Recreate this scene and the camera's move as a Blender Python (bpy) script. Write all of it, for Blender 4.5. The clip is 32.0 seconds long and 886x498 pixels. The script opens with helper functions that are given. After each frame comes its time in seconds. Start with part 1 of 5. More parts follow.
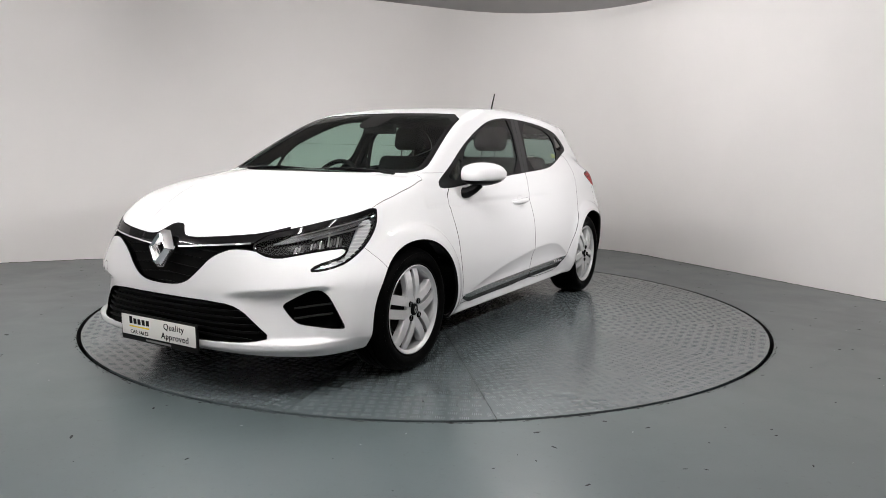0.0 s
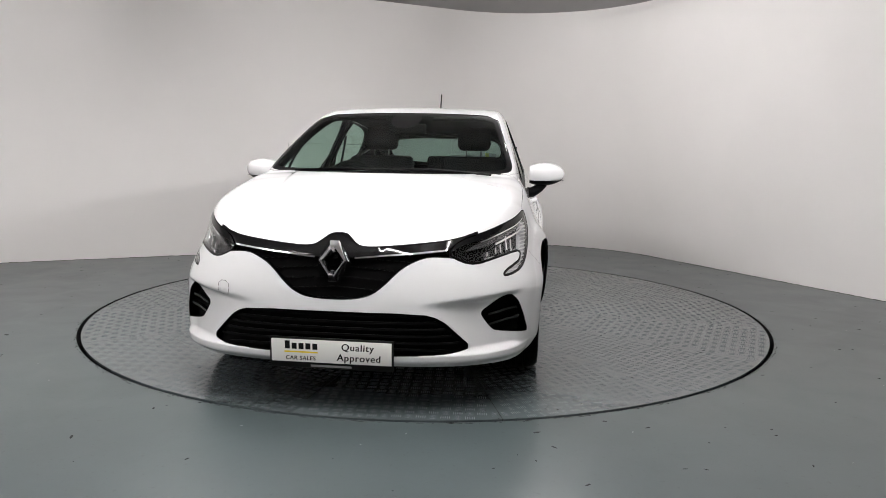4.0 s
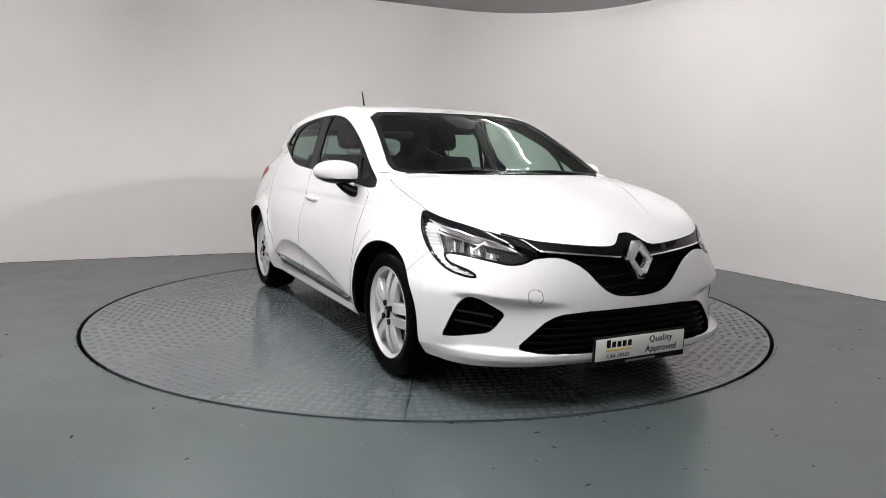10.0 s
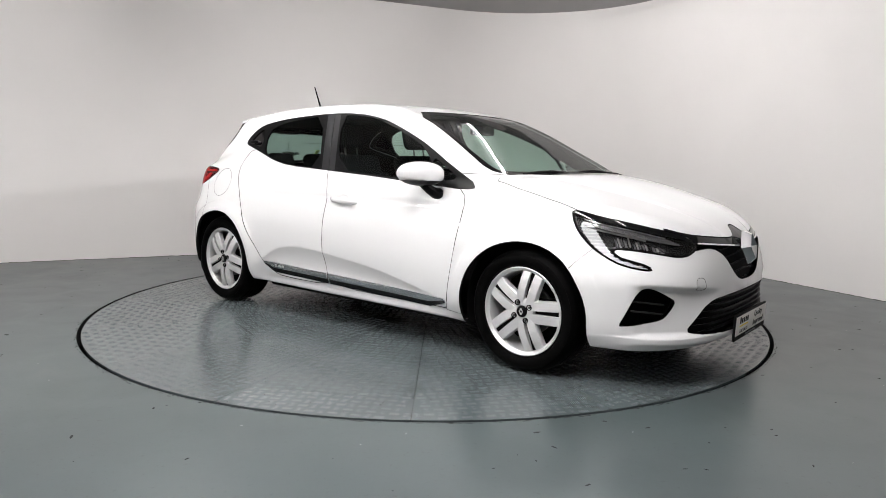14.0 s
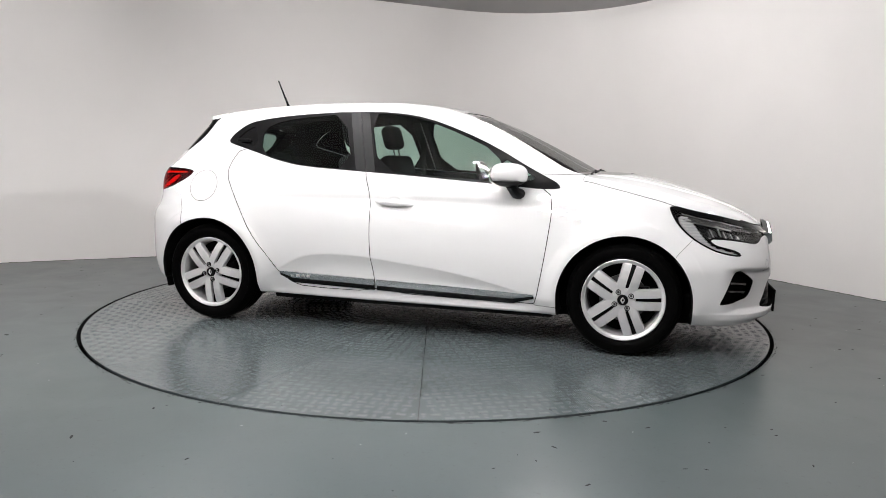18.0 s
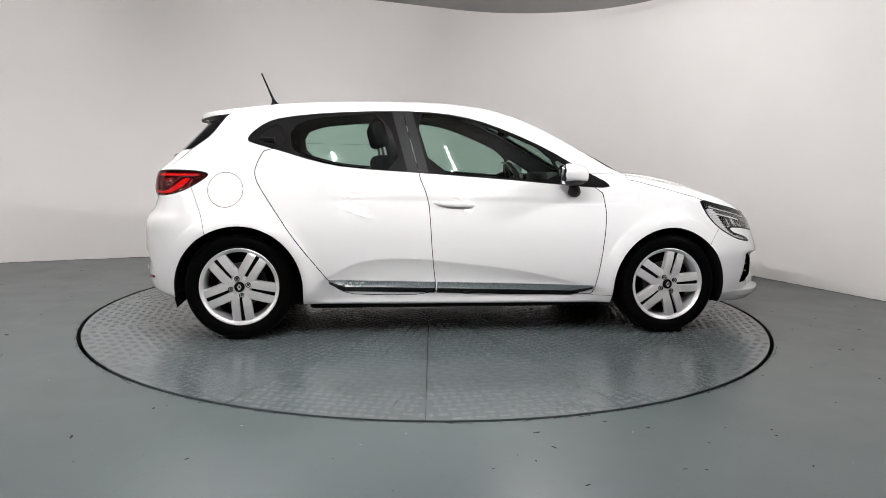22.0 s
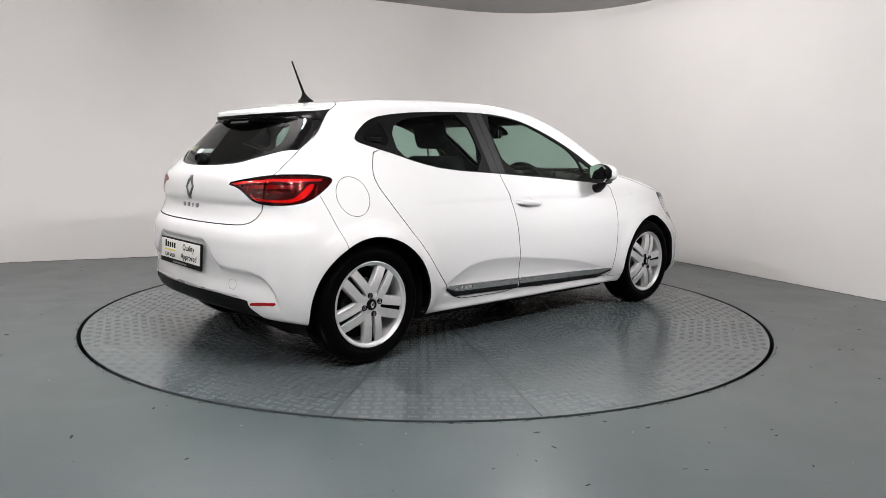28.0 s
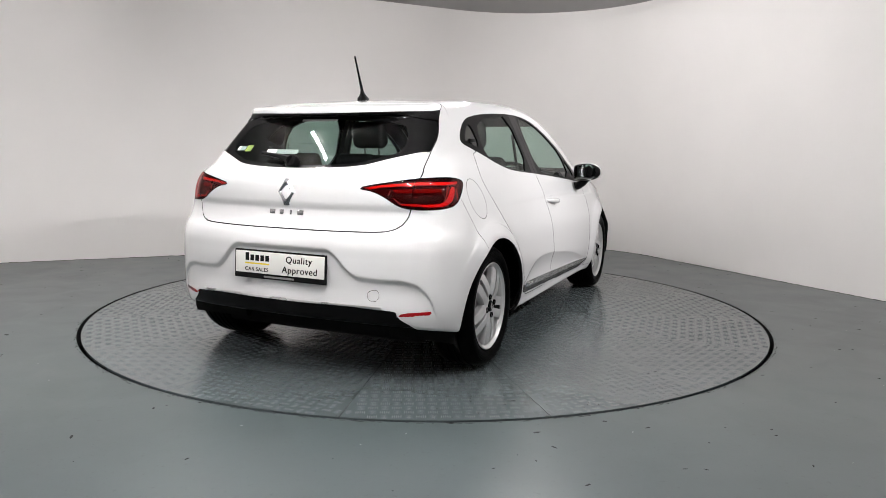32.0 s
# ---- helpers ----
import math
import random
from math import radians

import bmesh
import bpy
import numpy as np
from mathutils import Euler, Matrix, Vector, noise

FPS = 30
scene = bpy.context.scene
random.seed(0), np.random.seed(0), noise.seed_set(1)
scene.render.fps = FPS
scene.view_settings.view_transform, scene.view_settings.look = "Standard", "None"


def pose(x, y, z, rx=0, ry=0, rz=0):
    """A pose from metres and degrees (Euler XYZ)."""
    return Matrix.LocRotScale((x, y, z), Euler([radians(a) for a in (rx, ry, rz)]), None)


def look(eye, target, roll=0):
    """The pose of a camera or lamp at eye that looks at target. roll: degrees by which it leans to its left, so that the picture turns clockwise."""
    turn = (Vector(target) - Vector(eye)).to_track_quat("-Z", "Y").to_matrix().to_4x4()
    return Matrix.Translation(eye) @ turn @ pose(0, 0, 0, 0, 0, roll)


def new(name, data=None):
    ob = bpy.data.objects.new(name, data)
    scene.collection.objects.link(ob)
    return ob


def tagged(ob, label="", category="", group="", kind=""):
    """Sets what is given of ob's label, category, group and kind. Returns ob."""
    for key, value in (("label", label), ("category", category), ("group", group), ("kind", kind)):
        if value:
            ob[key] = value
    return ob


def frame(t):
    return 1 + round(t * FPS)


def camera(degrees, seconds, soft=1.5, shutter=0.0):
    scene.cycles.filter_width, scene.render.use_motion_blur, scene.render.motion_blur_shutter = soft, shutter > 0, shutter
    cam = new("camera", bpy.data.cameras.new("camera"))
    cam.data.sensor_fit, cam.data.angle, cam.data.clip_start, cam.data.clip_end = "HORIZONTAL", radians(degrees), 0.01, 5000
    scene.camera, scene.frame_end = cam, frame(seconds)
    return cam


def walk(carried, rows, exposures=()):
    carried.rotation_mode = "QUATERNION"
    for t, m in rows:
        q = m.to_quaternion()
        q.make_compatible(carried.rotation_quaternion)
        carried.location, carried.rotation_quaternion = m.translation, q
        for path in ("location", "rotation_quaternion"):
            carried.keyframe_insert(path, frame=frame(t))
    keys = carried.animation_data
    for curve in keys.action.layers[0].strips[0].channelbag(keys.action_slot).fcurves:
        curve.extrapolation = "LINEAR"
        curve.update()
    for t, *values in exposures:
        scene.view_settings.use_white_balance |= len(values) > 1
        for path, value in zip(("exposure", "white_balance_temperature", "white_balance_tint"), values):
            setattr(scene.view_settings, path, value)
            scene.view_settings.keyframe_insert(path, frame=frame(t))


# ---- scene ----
# ================= camera: it stands still =================
cam = camera(64.94, 32.0, soft=0.7)
EYE, PITCH, YAW, ROLL = Vector((0.0, -4.997, 1.065)), 0.12968, 0.01922, 0.921
AIM = EYE + Vector((math.sin(YAW) * math.cos(PITCH), math.cos(YAW) * math.cos(PITCH), -math.sin(PITCH)))
walk(cam, [(0.0, look(EYE, AIM, ROLL)), (32.0, look(EYE, AIM, ROLL))], [(0.0, -0.05), (3.0, -0.10), (7.0, -0.18), (10.0, -0.08), (13.0, 0.02), (20.0, 0.0), (25.0, -0.04), (32.0, -0.02)])


def table_angle(t):
    """Turn of the turntable in degrees at t seconds."""
    return math.degrees(0.10140 * t - 0.00648 * math.sin(math.pi * t / 32.0))


CAR_AT, CAR_HEADING = Vector((-0.118, -0.0402, 0.0)), -121.3

# ================= light =================
ROOM_TURN = 24.0          # the walls stand askew to the camera
WALL_A, WALL_B, CORNER_R, CEILING = 3.415, 3.205, 1.7, 2.83
BACK_A, BACK_B = -6.2, -7.4
ROOM = pose(0, 0, 0, 0, 0, ROOM_TURN)

world = bpy.data.worlds.new("world")
scene.world = world
world.use_nodes = True
world.node_tree.nodes["Background"].inputs[0].default_value = (0.9, 0.95, 1.0, 1)
world.node_tree.nodes["Background"].inputs[1].default_value = 0.02


# Tubes under the ceiling (places in the room's axes), and one small flood light beside the turntable.
# a, b, height, glow
# The last tube is an added, unseen fill that brightens the left wall.
TUBES = [(1.55, 0.85, 2.70, 100.0), (-1.72, 0.02, 2.58, 390.0), (-1.45, -2.53, 2.32, 480.0), (-0.41, -2.79, 2.40, 150.0), (-3.45, -2.35, 2.58, 110.0), (-4.9, -0.3, 2.58, 300.0)]
TUBE_LENGTH = 1.5
FLOOD_AT, FLOOD_AIM = Vector((3.33, -1.64, 2.55)), Vector((-0.2, 0.4, 0.6))
flood = bpy.data.lights.new("flood_lamp", "AREA")
flood.shape, flood.size, flood.size_y, flood.energy = "RECTANGLE", 0.26, 0.14, 15.0
flood.color, flood.spread = (1.0, 0.975, 0.975), radians(62)
new("flood_lamp_light", flood).matrix_world = look(FLOOD_AT, FLOOD_AIM)


# ================= materials =================
def material(name):
    m = bpy.data.materials.new(name)
    m.use_nodes = True
    return m, m.node_tree.nodes, m.node_tree.links, m.node_tree.nodes["Principled BSDF"]


def plain(name, colour, rough=0.5, metal=0.0, coat=0.0, grain=0.0, scale=200.0, spec=0.5):
    """A surface with a slight variation of its colour and gloss and, with grain, a fine relief."""
    m, n, l, b = material(name)
    b.inputs["Base Color"].default_value = (*colour, 1)
    b.inputs["Roughness"].default_value, b.inputs["Metallic"].default_value = rough, metal
    b.inputs["Coat Weight"].default_value = coat
    b.inputs["Coat Roughness"].default_value = 0.03
    b.inputs["Specular IOR Level"].default_value = spec
    tc = n.new("ShaderNodeTexCoord")
    nz = n.new("ShaderNodeTexNoise")
    nz.inputs["Scale"].default_value, nz.inputs["Detail"].default_value = 6.0, 6.0
    l.new(tc.outputs["Object"], nz.inputs["Vector"])
    mp = n.new("ShaderNodeMapRange")
    mp.inputs["To Min"].default_value, mp.inputs["To Max"].default_value = rough * 0.85, min(1.0, rough * 1.15)
    l.new(nz.outputs["Fac"], mp.inputs["Value"])
    l.new(mp.outputs["Result"], b.inputs["Roughness"])
    if grain:
        fine = n.new("ShaderNodeTexNoise")
        fine.inputs["Scale"].default_value, fine.inputs["Detail"].default_value = scale, 3.0
        l.new(tc.outputs["Object"], fine.inputs["Vector"])
        bump = n.new("ShaderNodeBump")
        bump.inputs["Strength"].default_value, bump.inputs["Distance"].default_value = grain, 0.002
        l.new(fine.outputs["Fac"], bump.inputs["Height"])
        l.new(bump.outputs["Normal"], b.inputs["Normal"])
    return m


def painted_wall(name, colour):
    m, n, l, b = material(name)
    tc = n.new("ShaderNodeTexCoord")
    big, fine = n.new("ShaderNodeTexNoise"), n.new("ShaderNodeTexNoise")
    big.inputs["Scale"].default_value, big.inputs["Detail"].default_value = 0.9, 5.0
    fine.inputs["Scale"].default_value, fine.inputs["Detail"].default_value = 60.0, 6.0
    l.new(tc.outputs["Object"], big.inputs["Vector"])
    l.new(tc.outputs["Object"], fine.inputs["Vector"])
    ramp = n.new("ShaderNodeValToRGB")
    ramp.color_ramp.elements[0].position, ramp.color_ramp.elements[1].position = 0.3, 0.7
    ramp.color_ramp.elements[0].color = (*[v * 0.95 for v in colour], 1)
    ramp.color_ramp.elements[1].color = (*colour, 1)
    l.new(big.outputs["Fac"], ramp.inputs["Fac"])
    l.new(ramp.outputs["Color"], b.inputs["Base Color"])
    b.inputs["Roughness"].default_value = 0.62
    bump = n.new("ShaderNodeBump")
    bump.inputs["Strength"].default_value, bump.inputs["Distance"].default_value = 0.12, 0.003
    l.new(fine.outputs["Fac"], bump.inputs["Height"])
    l.new(bump.outputs["Normal"], b.inputs["Normal"])
    return m


def painted_floor(name, colour, scuff, rough, gloss=0.5):
    """Grey floor paint: blotches, dark scuffs and specks, uneven gloss."""
    m, n, l, b = material(name)
    tc = n.new("ShaderNodeTexCoord")

    def noise_at(scale, detail, distort=0.0):
        z = n.new("ShaderNodeTexNoise")
        z.inputs["Scale"].default_value, z.inputs["Detail"].default_value, z.inputs["Distortion"].default_value = scale, detail, distort
        l.new(tc.outputs["Object"], z.inputs["Vector"])
        return z.outputs["Fac"]

    def ramp_of(fac, p0, p1, c0, c1):
        r = n.new("ShaderNodeValToRGB")
        r.color_ramp.elements[0].position, r.color_ramp.elements[1].position = p0, p1
        r.color_ramp.elements[0].color, r.color_ramp.elements[1].color = (*c0, 1), (*c1, 1)
        l.new(fac, r.inputs["Fac"])
        return r.outputs["Color"]

    def multiply(c1, c2, fac=1.0):
        x = n.new("ShaderNodeMix")
        x.data_type, x.blend_type = "RGBA", "MULTIPLY"
        x.inputs["Factor"].default_value = fac
        l.new(c1, x.inputs["A"])
        l.new(c2, x.inputs["B"])
        return x.outputs["Result"]

    b.inputs["Specular IOR Level"].default_value = gloss
    base = ramp_of(noise_at(1.3, 7.0, 0.4), 0.3, 0.72, [v * 0.88 for v in colour], [v * 1.08 for v in colour])
    specks = ramp_of(noise_at(46.0, 5.0), 0.62, 0.74, (1, 1, 1), scuff)
    blots = ramp_of(noise_at(7.0, 9.0, 1.2), 0.64, 0.8, (1, 1, 1), [min(1, v * 1.5) for v in scuff])
    l.new(multiply(multiply(base, specks, 0.5), blots, 0.30), b.inputs["Base Color"])
    mp = n.new("ShaderNodeMapRange")
    mp.inputs["From Min"].default_value, mp.inputs["From Max"].default_value = 0.3, 0.7
    mp.inputs["To Min"].default_value, mp.inputs["To Max"].default_value = rough * 0.92, rough * 1.10
    l.new(noise_at(3.5, 6.0, 0.6), mp.inputs["Value"])
    l.new(mp.outputs["Result"], b.inputs["Roughness"])
    bump = n.new("ShaderNodeBump")
    bump.inputs["Strength"].default_value, bump.inputs["Distance"].default_value = 0.05, 0.002
    l.new(noise_at(28.0, 5.0), bump.inputs["Height"])
    l.new(bump.outputs["Normal"], b.inputs["Normal"])
    return m


def tinted_glass(name, tint, gloss=1.0):
    """A thin pane: clear with a tint, and mirror-like at its surface."""
    m, n, l, b = material(name)
    n.remove(b)
    clear, shine, mix, edge = n.new("ShaderNodeBsdfTransparent"), n.new("ShaderNodeBsdfGlossy"), n.new("ShaderNodeMixShader"), n.new("ShaderNodeLayerWeight")
    clear.inputs["Color"].default_value = (*tint, 1)
    shine.inputs["Roughness"].default_value = 0.0
    shine.inputs["Color"].default_value = (gloss, gloss, gloss, 1)
    power, gain = n.new("ShaderNodeMath"), n.new("ShaderNodeMath")
    power.operation, gain.operation = "POWER", "MULTIPLY_ADD"
    power.inputs[1].default_value = 5.0
    gain.inputs[1].default_value, gain.inputs[2].default_value = 0.9, 0.045
    l.new(edge.outputs["Facing"], power.inputs[0])
    l.new(power.outputs["Value"], gain.inputs[0])
    l.new(gain.outputs["Value"], mix.inputs["Fac"])
    l.new(clear.outputs["BSDF"], mix.inputs[1])
    l.new(shine.outputs["BSDF"], mix.inputs[2])
    l.new(mix.outputs["Shader"], n["Material Output"].inputs["Surface"])
    return m


WALL_PAINT = painted_wall("white_wall_paint", (0.86, 0.835, 0.82))
CEILING_PAINT = painted_wall("grey_ceiling_paint", (0.36, 0.355, 0.35))
FLOOR_PAINT = painted_floor("grey_floor_paint", (0.064, 0.081, 0.084), (0.45, 0.45, 0.44), 0.30, 0.6)
TABLE_PAINT = painted_floor("grey_tread_plate", (0.078, 0.095, 0.099), (0.5, 0.5, 0.5), 0.21, 0.9)
TREAD_PAINT = painted_floor("worn_tread_paint", (0.074, 0.090, 0.094), (0.5, 0.5, 0.5), 0.36, 0.45)
BLACK_GAP = plain("black_gap", (0.004, 0.004, 0.004), 0.9, spec=0.1)
WHITE_PAINT = plain("white_car_paint", (0.635, 0.635, 0.64), 0.6, 0.0, 1.0, spec=0.0)
BLACK_PLASTIC = plain("black_plastic", (0.008, 0.008, 0.0085), 0.7, grain=0.25, scale=900, spec=0.0)
SATIN_BLACK = plain("satin_black", (0.003, 0.003, 0.0033), 0.40, spec=0.07)
GLOSS_BLACK = plain("gloss_black", (0.003, 0.003, 0.0033), 0.05, spec=0.25)
CHROME = plain("chrome", (0.86, 0.86, 0.87), 0.06, 1.0)
DARK_METAL = plain("dark_satin_metal", (0.30, 0.30, 0.31), 0.22, 1.0)
SATIN_METAL = plain("satin_metal", (0.62, 0.62, 0.62), 0.28, 1.0)
ALLOY = plain("silver_wheel_paint", (0.60, 0.60, 0.605), 0.36, 0.45, 0.4)
ALLOY_DARK = plain("dark_silver_wheel_paint", (0.25, 0.25, 0.255), 0.35, 0.6, 0.3)
RUBBER = plain("tyre_rubber", (0.002, 0.002, 0.002), 0.42, grain=0.3, scale=400, spec=0.015)
STEEL_DARK = plain("dark_steel", (0.10, 0.10, 0.10), 0.45, 0.8)
SEAT_CLOTH = plain("dark_grey_seat_cloth", (0.010, 0.010, 0.011), 0.95, grain=0.5, scale=700, spec=0.1)
CABIN_PLASTIC = plain("dark_cabin_plastic", (0.008, 0.008, 0.0085), 0.6, grain=0.3, scale=600, spec=0.1)
HEADLINING = plain("grey_headlining", (0.28, 0.28, 0.27), 0.95)
GLASS = tinted_glass("green_tinted_glass", (0.64, 0.78, 0.72), 0.55)
DARK_GLASS = tinted_glass("dark_tinted_glass", (0.36, 0.45, 0.42), 0.55)
LAMP_GLASS = tinted_glass("clear_lamp_glass", (0.95, 0.95, 0.95))
RED_GLASS = plain("red_lamp_plastic", (0.30, 0.004, 0.008), 0.08, coat=0.8)


def glowing_tube(glow):
    m, _, _, b = material("glowing_tube")
    b.inputs["Emission Color"].default_value = (1.0, 0.972, 0.968, 1)
    b.inputs["Emission Strength"].default_value = glow
    return m


LAMP_METAL = plain("white_lamp_metal", (0.7, 0.7, 0.7), 0.5)


# ================= mesh helpers =================
def mesh_object(name, verts, faces, mat, smooth=False):
    me = bpy.data.meshes.new(name)
    me.from_pydata([tuple(v) for v in verts], [], faces)
    me.materials.append(mat)
    if smooth:
        me.polygons.foreach_set("use_smooth", [True] * len(me.polygons))
    me.update()
    return new(name, me)


def part(name, bm, mat, parent, label="", smooth=True, at=None):
    """Links a bmesh as one mesh under a thing or a part."""
    me = bpy.data.meshes.new(name)
    bmesh.ops.recalc_face_normals(bm, faces=bm.faces)
    bm.to_mesh(me)
    bm.free()
    me.materials.append(mat)
    if smooth:
        me.polygons.foreach_set("use_smooth", [True] * len(me.polygons))
        me.set_sharp_from_angle(angle=radians(35))
    ob = new(name, me)
    ob.parent = parent
    if at is not None:
        ob.matrix_basis = at
    if label:
        tagged(ob, label)
    return ob


def box(bm, x0, x1, y0, y1, z0, z1, bevel=0.0, m=None):
    r = bmesh.ops.create_cube(bm, size=1.0)
    vs = r["verts"]
    for v in vs:
        v.co = Vector(((x0 + x1) / 2 + v.co.x * (x1 - x0), (y0 + y1) / 2 + v.co.y * (y1 - y0), (z0 + z1) / 2 + v.co.z * (z1 - z0)))
        if m is not None:
            v.co = m @ v.co
    if bevel:
        es = {e for v in vs for e in v.link_edges}
        bmesh.ops.bevel(bm, geom=list(es), offset=bevel, segments=3, profile=0.5, affect="EDGES")
    return bm


def lathe(bm, rows, n=48, m=None, a0=0.0, a1=2 * math.pi):
    """Turns (radius, y) rows about the y axis."""
    full = abs(a1 - a0 - 2 * math.pi) < 1e-6
    cols = n if full else n + 1
    rings = []
    for i in range(cols):
        a = a0 + (a1 - a0) * i / n
        rings.append([bm.verts.new((m or Matrix()) @ Vector((r * math.cos(a), y, r * math.sin(a)))) for r, y in rows])
    for i in range(cols if full else cols - 1):
        p, q = rings[i], rings[(i + 1) % cols]
        for k in range(len(rows) - 1):
            if rows[k][0] < 1e-6 and rows[k + 1][0] < 1e-6:
                continue
            bm.faces.new((p[k], q[k], q[k + 1], p[k + 1]))
    bmesh.ops.remove_doubles(bm, verts=bm.verts, dist=1e-5)
    return bm


def sweep(bm, path, radius, n=8, m=None, flat=1.0):
    """A tube along path; radius may be a list."""
    rings = []
    pts = [Vector(p) for p in path]
    for i, p in enumerate(pts):
        d = (pts[min(i + 1, len(pts) - 1)] - pts[max(i - 1, 0)]).normalized()
        side = d.cross(Vector((0, 0, 1)))
        if side.length < 0.05:
            side = d.cross(Vector((0, 1, 0)))
        side.normalize()
        up = side.cross(d)
        r = radius[i] if isinstance(radius, (list, tuple)) else radius
        rings.append([bm.verts.new((m or Matrix()) @ (p + side * (r * math.cos(2 * math.pi * k / n)) + up * (r * flat * math.sin(2 * math.pi * k / n)))) for k in range(n)])
    for a, b in zip(rings, rings[1:]):
        for k in range(n):
            bm.faces.new((a[k], a[(k + 1) % n], b[(k + 1) % n], b[k]))
    bm.faces.new(rings[0][::-1])
    bm.faces.new(rings[-1])
    return bm


# ================= the room =================
def room_outline(grow=0.0, steps=28):
    """Inner line of the walls in the room's own axes, one far corner rounded."""
    ca, cb = WALL_A - CORNER_R, WALL_B - CORNER_R
    pts = [(BACK_A - grow, BACK_B - grow), (WALL_A + grow, BACK_B - grow)]
    for i in range(steps + 1):
        t = math.pi / 2 * i / steps
        pts.append((ca + (CORNER_R + grow) * math.cos(t), cb + (CORNER_R + grow) * math.sin(t)))
    pts.append((BACK_A - grow, WALL_B + grow))
    return pts


def walls():
    inner, outer = room_outline(), room_outline(0.2)
    k = len(inner)

    def wall(name, ids, label, mat=None):
        v, f = [], []
        for i in ids:
            for (a, b), z in ((inner[i], -0.02), (inner[i], CEILING), (outer[i], CEILING), (outer[i], -0.02)):
                v.append((a, b, z))
        for j in range(len(ids) - 1):
            p, q = 4 * j, 4 * j + 4
            f += [(p, p + 1, q + 1, q), (p + 1, p + 2, q + 2, q + 1), (p + 2, p + 3, q + 3, q + 2), (p + 3, p, q, q + 3)]
        f += [(0, 3, 2, 1), (4 * len(ids) - 4, 4 * len(ids) - 3, 4 * len(ids) - 2, 4 * len(ids) - 1)]
        ob = mesh_object(name, v, f, WALL_PAINT, smooth=True)
        ob.data.set_sharp_from_angle(angle=radians(30))
        ob.matrix_world = ROOM
        tagged(ob, label, "wall", kind="structure")
        if mat is not None:
            ob.data.materials[0] = mat
        return ob
    wall("wall_north", list(range(1, k)), "white painted studio wall with a wide rounded corner")
    wall("wall_west", [k - 1, 0], "white painted studio side wall")
    wall("wall_south", [0, 1], "white painted studio back wall", WALL_PAINT)
    v = [(a, b, CEILING) for a, b in outer] + [(a, b, CEILING + 0.15) for a, b in outer]
    f = [tuple(range(k))[::-1], tuple(range(k, 2 * k))] + [(i, (i + 1) % k, k + (i + 1) % k, k + i) for i in range(k)]
    c = mesh_object("ceiling", v, f, CEILING_PAINT)
    c.matrix_world = ROOM
    tagged(c, "flat light grey painted ceiling", "ceiling", kind="structure")


PIT_R, TABLE_R = 2.285, 2.262


def floor():
    """The floor slab with the round pit of the turntable."""
    outer = [(-9, -9), (-9, 9), (9, 9), (9, -9)]
    n = 160
    ring_in = [(PIT_R * math.cos(2 * math.pi * i / n), PIT_R * math.sin(2 * math.pi * i / n)) for i in range(n)]
    ring_out = []
    for i in range(n):
        c, s = math.cos(2 * math.pi * i / n), math.sin(2 * math.pi * i / n)
        d = 9.0 / max(abs(c), abs(s))
        ring_out.append((c * d, s * d))
    v = [(*p, 0.0) for p in ring_in] + [(*p, 0.0) for p in ring_out] + [(*p, -0.12) for p in ring_in]
    f = []
    for i in range(n):
        j = (i + 1) % n
        f += [(i, n + i, n + j, j), (i, j, 2 * n + j, 2 * n + i)]
    f.append(tuple(range(2 * n, 3 * n)))
    me = mesh_object("floor", v, f, FLOOR_PAINT)
    me.data.materials.append(BLACK_GAP)
    idx = [0] * len(f)
    for i in range(n):
        idx[2 * i + 1] = 1
    idx[-1] = 1
    me.data.polygons.foreach_set("material_index", idx)
    tagged(me, "grey painted concrete floor with scuffs and specks", "floor", kind="structure")


def tube_lamp(z, glow):
    """A batten with one glowing tube, hung below the ceiling."""
    lamp = new("ceiling_lamp")
    tagged(lamp, "white batten lamp with a glowing tube under the ceiling", "ceiling lamp", "tube lamps")
    bm = bmesh.new()
    box(bm, -0.04, 0.04, -TUBE_LENGTH / 2 - 0.04, TUBE_LENGTH / 2 + 0.04, 0.055, 0.14, 0.006)
    part("batten", bm, LAMP_METAL, lamp)
    bm = bmesh.new()
    lathe(bm, [(0.0, -TUBE_LENGTH / 2), (0.013, -TUBE_LENGTH / 2), (0.013, TUBE_LENGTH / 2), (0.0, TUBE_LENGTH / 2)], 12)
    part("tube", bm, glowing_tube(glow), lamp, "glowing white tube")
    for e in (-1, 1):
        bm = bmesh.new()
        box(bm, -0.016, 0.016, e * TUBE_LENGTH / 2 - 0.012, e * TUBE_LENGTH / 2 + 0.012, -0.02, 0.06, 0.003)
        part("holder", bm, LAMP_METAL, lamp)
    for e in (-1, 1):
        bm = bmesh.new()
        box(bm, -0.008, 0.008, e * 0.38 - 0.008, e * 0.38 + 0.008, 0.14, CEILING - z)
        part("hanger", bm, LAMP_METAL, lamp)
    return lamp


def flood_lamp():
    fl = new("flood_lamp")
    tagged(fl, "small flood lamp in a black housing hung from the ceiling", "flood lamp")
    fl.matrix_world = look(FLOOD_AT, FLOOD_AIM)
    bm = bmesh.new()
    box(bm, -0.17, 0.17, -0.10, 0.10, 0.012, 0.07, 0.01)
    part("housing", bm, BLACK_PLASTIC, fl)
    bm = bmesh.new()
    sweep(bm, [(0.0, 0.0, 0.06), (0.0, 0.10, 0.10), (0.0, 0.26, 0.18)], 0.012)
    part("bracket", bm, BLACK_PLASTIC, fl)


